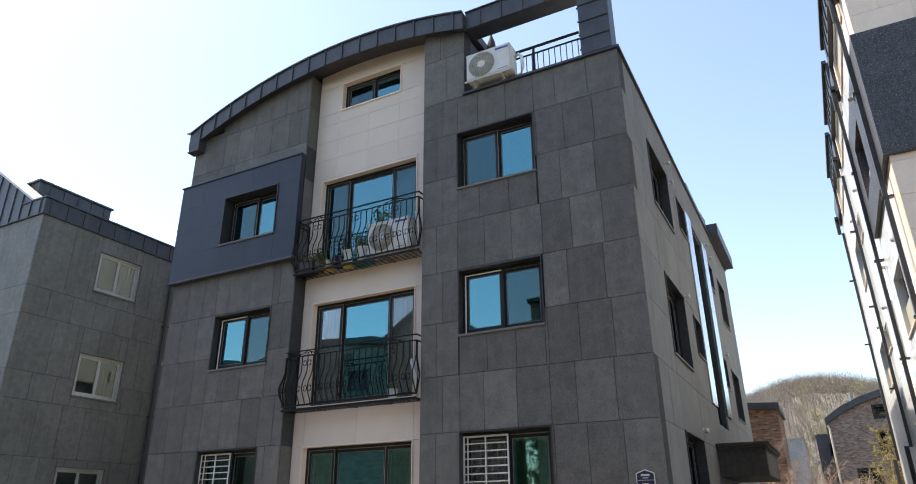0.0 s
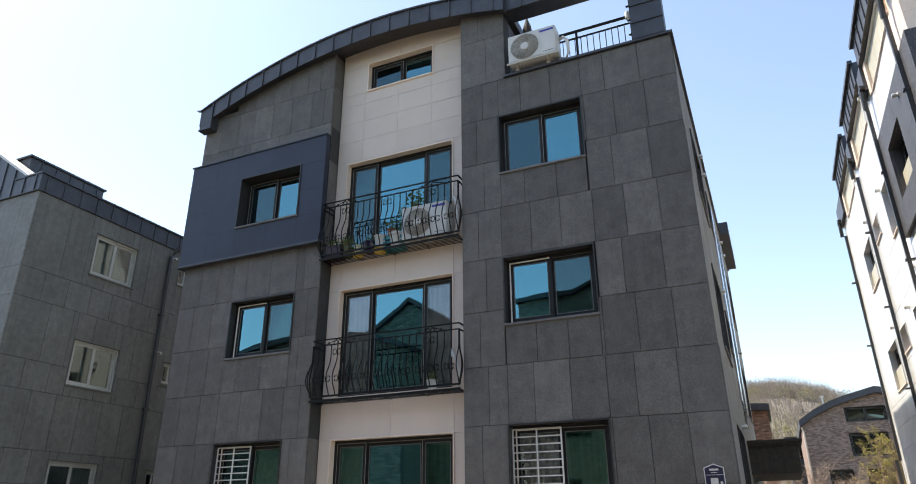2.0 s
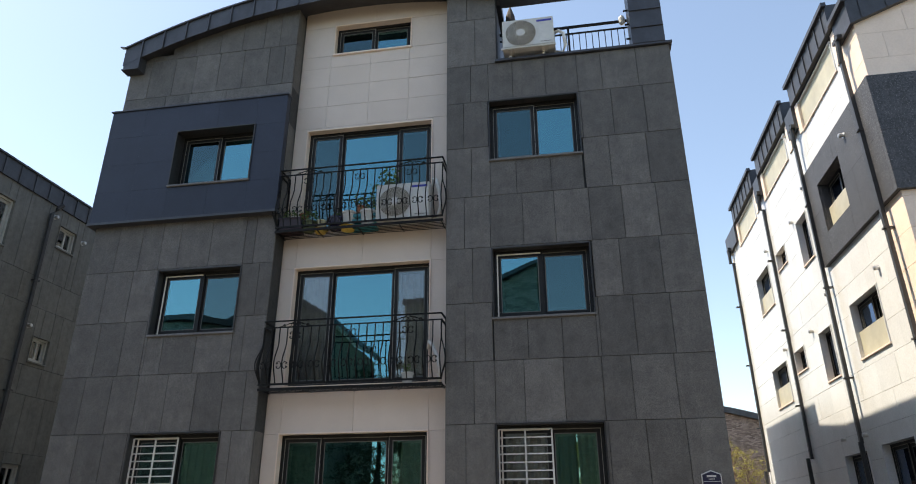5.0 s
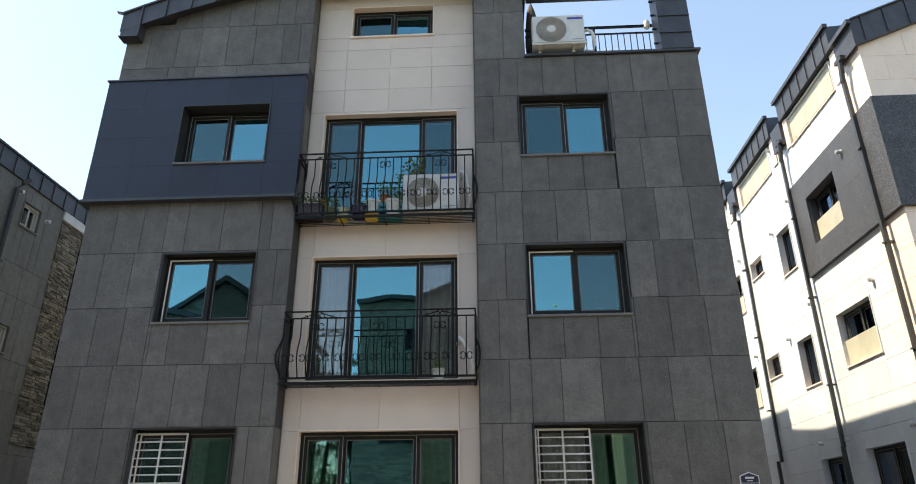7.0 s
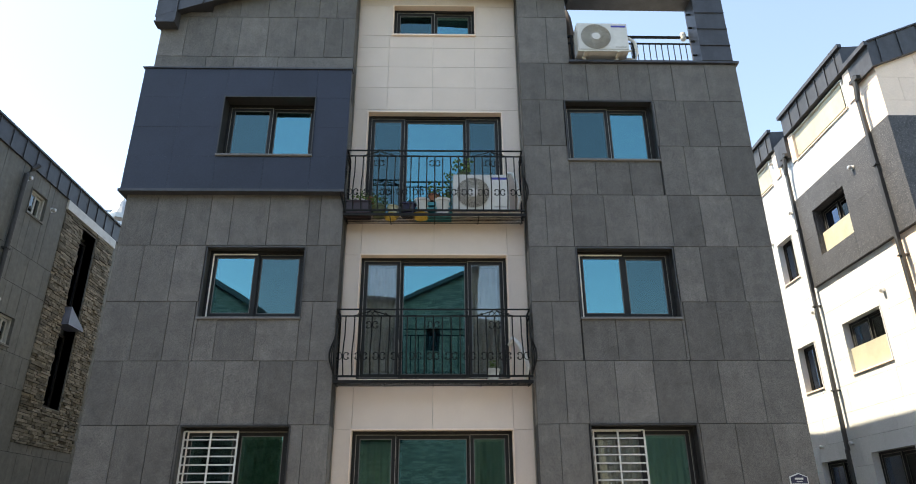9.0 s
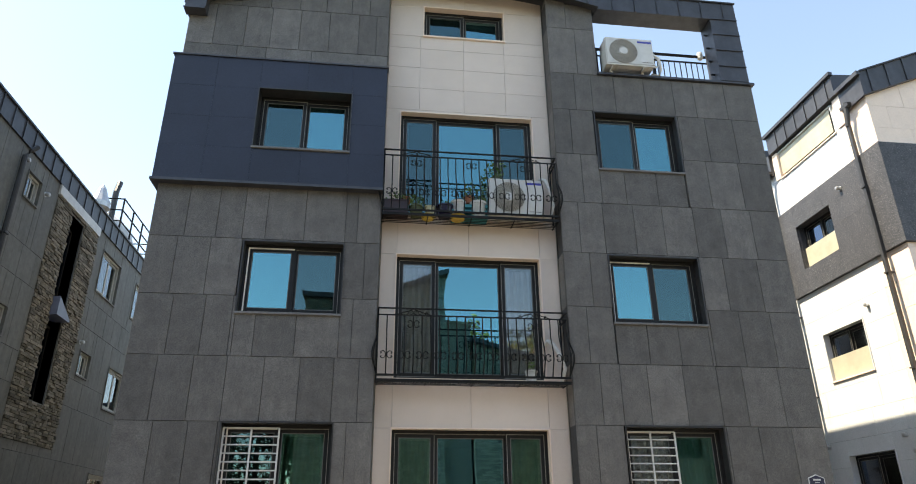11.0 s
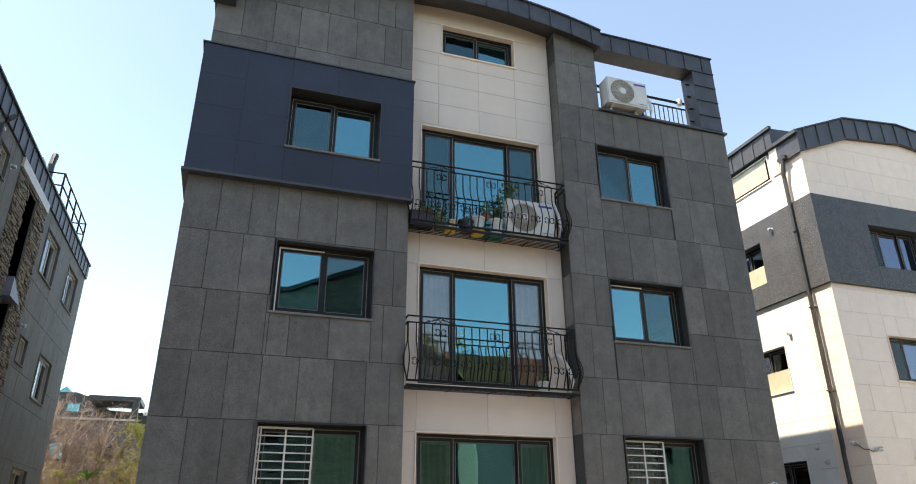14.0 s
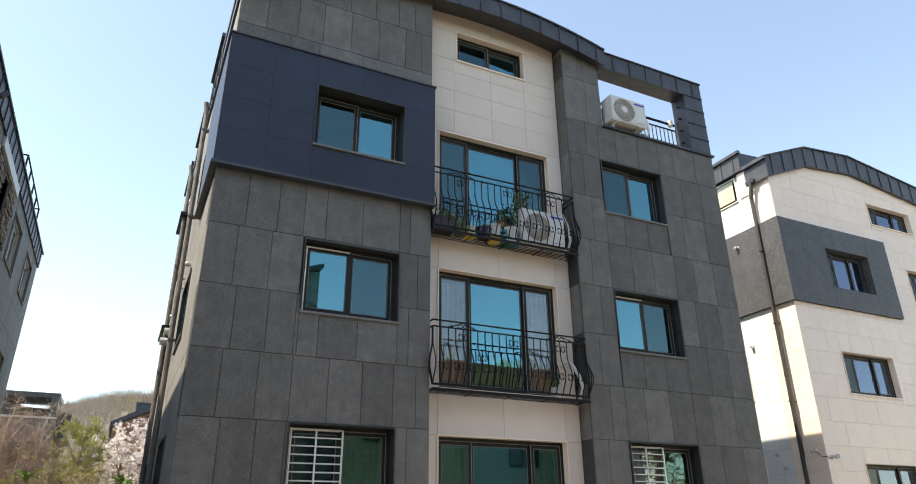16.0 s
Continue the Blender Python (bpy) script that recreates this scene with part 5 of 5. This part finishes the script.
brick_house("red-brown brick house with a dark flat-arched roof", -6.0, -1.68, 31.0, 3.2, 5.7, 6.0, [(0.6, 1.6, 3.4, 4.6)], REDBRICK, profile=[(-0.12, 5.92), (1.6, 6.0), (3.0, 5.97), (4.44, 5.87)], thick=0.26, side=True)
shingled = brick_house("brown shingled house with an arched dark roof", -13.7, -5.0, 41.0, 8, 6.75, 8.2, [(3.0, 4.2, 3.6, 4.8)], REDBRICK, profile=[(-0.15, 6.8), (0.8, 7.33), (1.76, 7.78), (4.3, 8.2), (6.9, 7.8), (8.85, 6.8)])
part("roof_box", boxes([(0.97, 2.7, 1.6, 2.6, 7.0, 8.38), (0.93, 2.74, 1.56, 2.64, 8.38, 8.45)]), ROOF, shingled, "dark sheet-metal roof box")
# the houses across the street, seen in the glass
brick_house("grey stone house across the street with a steep gable roof", -21.9, -16.4, -11.0, 8, 11.35, 13.35, [(1.0, 2.2, 8.6, 9.8), (3.3, 4.5, 8.6, 9.8), (1.0, 2.2, 5.6, 6.8), (3.3, 4.5, 5.6, 6.8)], OLDSTONE, front=1, arched=False, over=0.35, glass=DARKGLASS)
brick_house("pale stone house across the street with a low arched roof", -28.5, -17.9, -8.0, 2.4, 10.0, 10.95, [(3.0, 4.4, 8.3, 9.4), (6.4, 7.8, 8.3, 9.4), (3.0, 4.4, 5.2, 6.6), (6.4, 7.8, 5.2, 6.6)], OLDSTONE, front=1, over=0.1, glass=DARKGLASS)
# added out of view: keeps bright sky out of the ground-floor panes
brick_house("unseen grey stone house added across the street to darken reflections", -46.0, -29.2, -8.0, 6, 10.2, 11.4, [(3.0, 4.6, 7.4, 8.7), (8.0, 9.6, 7.4, 8.7), (12.5, 14.0, 7.4, 8.7), (3.0, 4.6, 4.4, 5.7), (8.0, 9.6, 4.4, 5.7)], OLDSTONE, front=1, arched=False, over=0.2, glass=DARKGLASS)
mono = brick_house("pale stone house across the street with a pent roof", -12.5, -5.65, -11.0, 8, 12.2, 13.9, [(1.9, 2.5, 9.8, 10.9), (3.9, 4.45, 9.8, 10.9), (1.2, 2.4, 6.6, 7.8), (3.6, 5.6, 5.4, 6.7), (1.0, 2.6, 2.2, 3.6), (4.2, 5.8, 2.2, 3.6)], OLDSTONE, front=1, arched=False, glass=DARKGLASS,
    profile=[(-0.1, 13.9), (3.95, 12.25), (6.95, 12.25)], thick=0.22)
part("side_wing", boxes([(6.85, 8.2, -7.0, -0.4, 0, 11.35), (6.85, 8.3, -7.1, -0.3, 11.35, 11.5)]), OLDSTONE, mono)
brick_house("small stone house across the street with a dark pent roof", -4.2, -0.9, -11.0, 6, 9.0, 10.4, [(0.8, 2.2, 5.6, 6.9)], OLDSTONE, front=1, arched=False, glass=DARKGLASS, profile=[(-0.4, 9.2), (3.5, 10.4)], thick=0.22)
low = thing("house", "low house across the street with an orange tiled roof", "house", at=(-0.6, -8.5, 0))
part("wall", core((0, 12.0, 0, 7.6), [(2.0, 3.6, 4.6, 5.9), (6.0, 7.6, 4.6, 5.9)], 0.0, 0.3), OLDSTONE, low, m=pose(12.0, 0, 0, 0, 0, 180))
part("wall", boxes([(0, 0.3, -8, -0.3, 0, 7.6), (11.7, 12, -8, -0.3, 0, 7.6), (0.3, 11.7, -8, -7.7, 0, 7.6)]), OLDSTONE, low)
for a in (4.4, 8.4):
    window(low, pose(12.0, 0, 0, 0, 0, 180), 12 - a - 1.6, 12 - a, 4.6, 5.9, panes=(DARKGLASS, DARKGLASS))
part("roof", made(prism, [(-0.5, 7.5), (-0.5, 7.7), (4.0, 10.4), (8.5, 7.7), (8.5, 7.5), (4.0, 10.15)], -12.3, 0.3), TILES, low, m=pose(0, 0, 0, 0, 0, -90) @ Matrix.Diagonal((1, -1, 1, 1)))
for k in range(28):
    f = k / 28
    y, z = 0.5 - 4.5 * f, 7.72 + 2.7 * f
    part("tile_row", boxes([(-0.3, 12.3, y - 0.17, y, z - 0.02, z + 0.1)]), TILES, low)

# the grey house far behind the shrubs
# streaked grey wall, its colour darkened to stand in for shadow on it
FARWALL = surface("shaded_weathered_grey_wall", (0.085, 0.08, 0.08), (0.125, 0.118, 0.115), 6, 0.8, streak=0.15)
far = thing("far_grey_house", "dark grey metal house with a roof terrace, behind shrubs", "house", at=(-26, 50, 0))
fb = bmesh.new()
prism(fb, [(0, 8.3), (0, 10.4), (4.6, 10.5), (6.3, 9.95), (6.7, 9.4), (8.95, 9.3), (8.95, 8.3)], 3.0, 9.0)
part("upper_storey", fb, PIPE, far)
for k in range(20):
    part("seam", boxes([(0.2 + 0.44 * k, 0.225 + 0.44 * k, 2.975, 3.0, 8.4, 9.3)]), PIPE, far)
part("upper_window", boxes([(4.2, 4.95, 2.94, 2.99, 9.2, 9.72)]), GLASS, far)
solar = bmesh.new()
prism(solar, [(2.0, 10.4), (3.3, 11.4), (4.1, 10.4)], 6.0, 8.5)
part("roof_lantern", solar, GLASS, far, "glazed gable on the roof")
part("upper_roof", boxes([(5.9, 9.0, -0.2, 3.0, 9.55, 9.85)]), PIPE, far)
part("terrace_post", boxes([(8.55, 8.95, -0.2, 0.2, 8.3, 9.55)]), PIPE, far)
part("side_box", boxes([(9.0, 9.75, 1.0, 6.0, 7.3, 8.85)]), PIPE, far)
part("lower_wall", boxes([(0, 9.0, -0.2, 9.0, 0, 8.28)]), FARWALL, far)
part("wall_coping", boxes([(0, 9.05, -0.3, 0.1, 8.285, 8.4)]), PVC, far)
for a in (4.2, 6.8):
    part("window", boxes([(a, a + 1.2, -0.24, -0.18, 5.6, 6.8)]), GLASS, far)

# ---- trees and shrubs ----
BARK = surface("bark", (0.10, 0.075, 0.055), (0.2, 0.155, 0.12), 12, 0.9, bump=0.3)
TWIG = surface("reddish_twig", (0.16, 0.105, 0.085), (0.30, 0.21, 0.175), 12, 0.9)
PALETWIG = surface("pale_brown_twig", (0.30, 0.22, 0.17), (0.46, 0.36, 0.29), 12, 0.9)
BLOSSOM = island("pale_pink_blossom", (0.84, 0.76, 0.74), (0.95, 0.92, 0.91), 0.8)
FRESH = island("fresh_yellow_green_leaf", (0.30, 0.28, 0.06), (0.50, 0.45, 0.12), 0.7)
PINE = island("pine_green_leaf", (0.21, 0.235, 0.05), (0.40, 0.40, 0.11), 0.7)


def tree(name, label, category, x, y, height, spread, bark, leaf, leaf_name, n_leaf, leaf_size, limbs=7, twigs=5, base=0.0, start=0.25, fine=1.0):
    """A tapered trunk that forks into limbs and twigs, with small leaves along them."""
    t = thing(name, label, category, at=(x, y, base))
    wood, tips = bmesh.new(), []
    lean = Vector((random.uniform(-0.08, 0.08), random.uniform(-0.08, 0.08), 1))
    trunk = [lean * height * f * 0.8 for f in (0, 0.2, 0.4, 0.6, 0.8, 1)]
    tube(wood, trunk, [0.035 * height * (1 - 0.85 * f) * 0.6 + 0.01 for f in (0, 0.2, 0.4, 0.6, 0.8, 1)], 7)
    part("trunk", wood, bark, t)
    br = bmesh.new()
    for i in range(limbs):
        f = start + (0.98 - start) * (i + random.random() * 0.5) / limbs
        o = lean * height * f * 0.8
        a = i * 2.4 + random.uniform(-0.4, 0.4)
        d = Vector((math.cos(a), math.sin(a), random.uniform(0.5, 1.1)))
        ln = spread * (1.1 - 0.6 * f) * random.uniform(0.8, 1.2)
        pts = [o, o + d * ln * 0.4 + Vector((0, 0, 0.03)), o + d * ln * 0.8 + Vector((0, 0, 0.15 * ln)), o + d * ln + Vector((0, 0, 0.3 * ln))]
        tube(br, pts, [v * fine for v in (0.03, 0.022, 0.013, 0.005)], 5)
        for k in range(twigs):
            g = random.uniform(0.3, 1.0)
            p = pts[0].lerp(pts[-1], g)
            e = p + (Vector((random.gauss(0, 1), random.gauss(0, 1), random.gauss(0.6, 0.7))).normalized() * ln * random.uniform(0.25, 0.6))
            tube(br, [p, p.lerp(e, 0.5) + Vector((random.gauss(0, 0.04), random.gauss(0, 0.04), 0.03)), e], [v * fine for v in (0.011, 0.008, 0.003)], 3)
            tips.append((p, e))
            for _ in range(3):
                q = p.lerp(e, random.uniform(0.3, 1.0))
                e2 = q + Vector((random.gauss(0, 1), random.gauss(0, 1), random.gauss(0.5, 0.7))).normalized() * ln * random.uniform(0.12, 0.3)
                tube(br, [q, e2], [v * fine for v in (0.007, 0.003)], 3)
                tips.append((q, e2))
    part("branch_rest", br, bark, t, kind="stuff")
    if n_leaf:
        bm = bmesh.new()
        for _ in range(n_leaf):
            p, e = random.choice(tips)
            leaves(bm, p.lerp(e, random.uniform(0.2, 1.1)), leaf_size * 1.2, 2, leaf_size)
        part(leaf_name, bm, leaf, t, kind="stuff")
    return t


for x, y, h in ((-16.7, 31.5, 6.9), (-15.9, 30.3, 6.2), (-17.4, 30.0, 6.5), (-16.3, 29.2, 5.6), (-17.9, 31.0, 7.0), (-15.2, 31.6, 5.6), (-18.6, 30.4, 6.6)):
    tree("shrub", "bare reddish-brown twiggy shrub beside the houses", "shrub", x, y, h, 1.7, TWIG, None, "", 0, 0.05, 18, 13, start=0.12, fine=0.55)
for x, y, h in ((-17.7, 29.4, 7.4), (-17.0, 30.0, 7.0), (-16.2, 30.6, 7.0), (-18.3, 31.2, 7.8)):
    tree("shrub", "bare pinkish-brown twiggy shrub beside the houses", "shrub", x, y, h, 1.7, PALETWIG, None, "", 0, 0.05, 20, 14, start=0.15, fine=0.6)
tree("conifer", "young yellow-green conifer among bare shrubs", "tree", -14.75, 30.5, 6.4, 1.5, TWIG, PINE, "needles", 34000, 0.034, 26, 12, start=0.12, fine=0.6)
tree("conifer", "young yellow-green conifer among bare shrubs", "tree", -16.6, 28.4, 4.2, 0.9, BARK, PINE, "needles", 9000, 0.03, 18, 10, start=0.2, fine=0.6)
for x, y, h in ((-15.5, 28.0, 4.1), (-14.2, 28.6, 4.0), (-17.3, 28.6, 4.0), (-13.4, 28.9, 3.6)):
    tree("shrub", "yellow-green spring shrub with fine leaves", "shrub", x, y, h, 1.4, TWIG, FRESH, "leaves", 2400, 0.03, 18, 10, start=0.12, fine=0.55)
tree("cherry_tree", "cherry tree in pale pink blossom", "tree", -13.2, 32.0, 6.3, 1.8, BARK, BLOSSOM, "blossom", 15000, 0.045, 22, 13, start=0.22, fine=0.7)
tree("cherry_tree", "cherry tree in pale pink blossom", "tree", -11.6, 33.5, 5.8, 1.7, BARK, BLOSSOM, "blossom", 12000, 0.045, 20, 12, start=0.22, fine=0.7)
for x, y, h, n in ((1.75, 30.0, 5.7, 3600), (2.15, 29.2, 4.8, 3000), (2.6, 30.4, 5.4, 3400), (3.3, 29.0, 4.6, 3600)):
    tree("young_tree", "slender tree with yellow-green spring leaves", "tree", x, y, h, 1.0, TWIG, FRESH, "leaves", n, 0.032, 18, 10, start=0.2, fine=0.6)
for x, y, h in ((-1.95, 28.6, 4.9), (-1.5, 29.6, 4.2), (-0.75, 30.2, 3.7), (-0.1, 30.5, 4.1), (0.6, 29.6, 3.5), (1.3, 31.0, 3.3)):
    tree("shrub", "bare pale-brown twiggy shrub beside the brick house", "shrub", x, y, h, 1.3, PALETWIG, None, "", 0, 0.05, 14, 10, start=0.2, fine=0.6)

BROAD = island("broad_green_leaf", (0.09, 0.17, 0.035), (0.16, 0.27, 0.06), 0.45)


def leaf_blade(length, width, droop):
    """A pointed, folded leaf that arches outwards along x."""
    bm = bmesh.new()
    rows = []
    for i in range(9):
        f = i / 8
        w = width * math.sin(math.pi * (0.06 + 0.94 * f) ** 0.8) + 0.004
        x, z = length * f, length * (0.55 * f - droop * f * f)
        rows.append([bm.verts.new((x, -w, z + 0.25 * w)), bm.verts.new((x, 0, z)), bm.verts.new((x, w, z + 0.25 * w))])
    for p, q in zip(rows, rows[1:]):
        for k in range(2):
            bm.faces.new((p[k], q[k], q[k + 1], p[k + 1]))
    bmesh.ops.solidify(bm, geom=bm.faces[:], thickness=0.004)
    return bm


for x, y, top in ((-15.7, 26.8, 3.42), (-12.95, 26.4, 3.3)):
    plant = thing("broad_leaf_plant", "tall plant with broad glossy green leaves among shrubs", "plant", at=(x, y, 0))
    bm = bmesh.new()
    tube(bm, [(0, 0, 0), (0.03, 0.02, top * 0.5), (0, 0, top)], [0.04, 0.03, 0.015], 7)
    part("stalk", bm, BROAD, plant)
    for k in range(9):
        part("leaf", leaf_blade(random.uniform(0.45, 0.65), random.uniform(0.08, 0.12), random.uniform(0.4, 0.8)), BROAD, plant, m=pose(0, 0, top - 0.07 * (k % 3), 0, -random.uniform(0, 35), 40 * k + random.uniform(-10, 10)))

DARKLEAF = island("dark_pine_leaf", (0.03, 0.05, 0.02), (0.07, 0.10, 0.04), 0.7)
for x, y, hgt in ((-14.4, -13.0, 10.6), (-13.6, -15.5, 9.6)):
    tree("pine_tree", "dark green pine tree between houses across the street", "tree", x, y, hgt, 2.4, BARK, DARKLEAF, "needles", 5000, 0.12, 18, 9, start=0.15)
for k in range(9):
    tree("tree", "budding yellow-green tree behind the houses across the street", "tree", -6.0 + 5.5 * k + random.uniform(-1, 1), -34.0 - random.uniform(0, 5), random.uniform(17.0, 20.5), 5.0, BARK, FRESH, "leaves", 2600, 0.3, 16, 9, start=0.2, fine=2.0)

# ---- wooded hill ----
HILL = surface("leaf_litter", (0.15, 0.13, 0.115), (0.22, 0.193, 0.17), 0.2, 0.95, blotch=0.02)


def crest(u):
    """Slope of the view to the ridge, by the direction u."""
    return 0.101 + 0.050 * math.exp(-((u - 0.008) / 0.113) ** 2) + 0.043 * math.exp(-((u + 0.235) / 0.06) ** 2) - 0.1 * max(0.0, u - 0.12)


def hill_z(x, y):
    f = max(0.0, min(1.0, (y - 250.0) / 350.0))
    back = 1.0 if y <= 610 else max(0.0, 1 - (y - 610) / 300)
    return max(0.0, 600 * crest((x + 6) / 600)) * (f * f * (3 - 2 * f)) * back


bm = bmesh.new()
xs, ys = [-420 + 16 * i for i in range(48)], [240 + 20 * j for j in range(34)]
grid = [[bm.verts.new((x, y, hill_z(x, y) - 0.6 + 2.0 * noise.noise((x * 0.02, y * 0.02, 0)))) for x in xs] for y in ys]
for a, b in zip(grid, grid[1:]):
    for i in range(len(xs) - 1):
        bm.faces.new((a[i], a[i + 1], b[i + 1], b[i]))
hill = part("hill", bm, HILL, None, smooth=True)
tagged(hill, "low hill covered with bare and budding trees", "hill", kind="structure")
W_BARE = island("bare_wood", (0.19, 0.165, 0.15), (0.27, 0.24, 0.22), 0.9)
W_TONES = [island("grey_twigs", (0.22, 0.188, 0.16), (0.29, 0.25, 0.215), 0.9), island("brown_twigs", (0.205, 0.165, 0.125), (0.275, 0.225, 0.172), 0.9),
           island("budding_twigs", (0.19, 0.175, 0.09), (0.265, 0.24, 0.12), 0.9), island("fresh_buds", (0.25, 0.235, 0.09), (0.33, 0.30, 0.12), 0.9)]
rng = random.Random(7)


def tri(mesh, a, b, c):
    vs, fs = mesh
    fs.append((len(vs), len(vs) + 1, len(vs) + 2))
    vs += [a, b, c]


stems, crowns = ([], []), [([], []) for _ in W_TONES]
for k in range(4200):
    u = rng.uniform(-0.15, 0.12) if k % 3 else rng.uniform(-0.31, 0.0)
    y = rng.uniform(540, 612) if k % 2 else rng.uniform(330, 600)
    x = -6 + u * y
    z = hill_z(x, y) - 1.0
    h = rng.uniform(8.0, 15.0) if y < 530 else rng.uniform(7.0, 18.0)
    tri(stems, (x - 0.16, y, z), (x + 0.16, y, z), (x, y, z + h))
    for j in range(26):
        a, e = rng.uniform(0, 6.28), rng.uniform(0.25, 1.0)
        zo = z + h * rng.uniform(0.25, 0.62)
        r = h * 0.3 * math.sqrt(1 - (e - 0.45) ** 2)
        tri(stems, (x - 0.05, y, zo), (x + 0.05, y, zo + 0.1), (x + r * math.cos(a), y + r * math.sin(a), zo + h * 0.38 * e))
    patch = noise.noise((x * 0.035, y * 0.02, 3.0)) + rng.uniform(-0.25, 0.25)
    tone = 0 if u < -0.03 or rng.random() < 0.5 else 1
    if u > -0.01 and y < 522 and patch > 0.0:
        tone = 3 if patch > 0.28 else 2
    for j in range(46 if tone < 2 else 80):
        a, e = rng.uniform(0, 6.28), rng.uniform(-0.9, 1.0)
        r = h * 0.31 * math.sqrt(max(0.0, 1 - e * e)) * rng.uniform(0.5, 1.0)
        p = (x + r * math.cos(a), y + r * math.sin(a), z + h * (0.64 + 0.32 * e))
        thin = 0.13 if tone < 2 else 0.3
        g = [rng.gauss(0, thin) for _ in range(3)]
        s = 1.5 if tone < 2 else 0.6
        tri(crowns[tone], p, (p[0] + g[0], p[1] + g[1], p[2] + g[2]), (p[0] + s * math.cos(a) * rng.uniform(0, 0.6), p[1] + rng.gauss(0, 0.4), p[2] + s * rng.uniform(0.2, 1.0)))
woods = thing("woods", "bare and budding trees on the hill", "trees", kind="stuff")
for name, (vs, fs), mat in [("stems", stems, W_BARE)] + [("crowns", c, m) for c, m in zip(crowns, W_TONES)]:
    me = bpy.data.meshes.new(name)
    me.from_pydata(vs, [], fs)
    me.materials.append(mat)
    o = new(name, me)
    o.parent = woods
    tagged(o, kind="stuff")

# ---- stacked stone strip of the grey building ----
rest = bmesh.new()
z, made_stones = 3.47, 0
stone_holes = [(15.85, 16.6, 4.31, 8.65)]
while z < 8.7:
    hgt = random.uniform(0.045, 0.075)
    y = 15.02
    while y < 17.48:
        ln = random.uniform(0.1, 0.3)
        for a, b, c, d in cut((y, min(y + ln, 17.5), z, min(z + hgt, 8.74)), stone_holes):
            off = -random.uniform(0.0, 0.045)
            single = made_stones < 300 and z > 5.6
            bm = bmesh.new() if single else rest
            slab(bm, a + 0.003, b - 0.003, off, 0.03, c + 0.003, d - 0.003, 0.006)
            if single:
                part("stone", bm, STONE_ONE, grey, m=LB)
                made_stones += 1
        y += ln
    z += hgt
part("stone_rest", rest, STONE, grey, m=LB, kind="stuff")

# ---- small things on the roof terrace ----
CLOTH = surface("brown_cloth", (0.055, 0.042, 0.035), (0.11, 0.085, 0.07), 30, 0.9)
parasol = thing("parasol", "furled brown cloth parasol standing on the roof terrace", "parasol", at=(-4.92, 11.4, 9.05))
bm = bmesh.new()
lathe(bm, [(0.06, 0.9), (0.12, 1.1), (0.15, 1.5), (0.13, 1.9), (0.09, 2.3), (0.03, 2.5)], 9)
part("cloth", bm, CLOTH, parasol)
bm = bmesh.new()
tube(bm, [(0, 0, 0.03), (0, 0, 2.56)], 0.022, 8)
part("pole", bm, PIPE, parasol)
bm = bmesh.new()
lathe(bm, [(0.22, 0.0), (0.22, 0.05), (0.05, 0.09), (0.04, 0.3)], 14)
part("base", bm, PIPE, parasol)
for k in range(4):
    part("stud", boxes([(-2.79, -2.72, 10.62, 10.65, 9.85 + 0.32 * k, 9.875 + 0.32 * k)]), IRON, pergola)
plant = thing("trailing_plant", "green plant trailing beside the air conditioner", "plant", at=(-7.36, 10.6, 6.8))
bm = bmesh.new()
for k in range(5):
    leaves(bm, (random.uniform(-0.06, 0.05), 0, 0.12 * k), 0.08, 16, 0.06)
part("leaves", bm, LEAF, plant, kind="stuff")
bm = bmesh.new()
tube(bm, [(0.05, 0, 0.6), (-0.02, 0, 0.35), (0.0, 0, 0.0), (0.0, 0, -0.25)], 0.006, 4)
part("stem", bm, LEAF, plant)

# ---- two small wall lamps on the corner of the cream building ----
BULB = glazing("lamp_glass", (0.85, 0.87, 0.86), (0.9, 0.9, 0.9), 0.3)
for at, m in (((1.606, 12.2, 3.42), pose(0, 0, 0, 0, -90, 0)), ((1.8, 11.944, 3.27), pose(0, 0, 0, 90, 0, 0))):
    wl = thing("wall_lamp", "small clear glass wall lamp wired to its neighbour", "lamp", "lamps of the cream building", at=at)
    bm = bmesh.new()
    lathe(bm, [(0.05, -0.01), (0.05, 0.025), (0.03, 0.04), (0.03, 0.06)], 12)
    part("base", bm, CHROME, wl, m=m)
    bm = bmesh.new()
    lathe(bm, [(0.03, 0.06), (0.05, 0.09), (0.055, 0.13), (0.04, 0.17), (0.01, 0.185)], 12)
    part("bulb", bm, BULB, wl, "clear glass bulb", m=m)
cable = thing("cable", "thin dark cable between two wall lamps", "cable")
bm = bmesh.new()
tube(bm, [(1.59, 12.2, 3.4), (1.58, 12.05, 3.28), (1.585, 11.93, 3.27), (1.7, 11.925, 3.22), (1.8, 11.93, 3.25)], 0.008, 6)
part("wire", bm, IRON, cable)
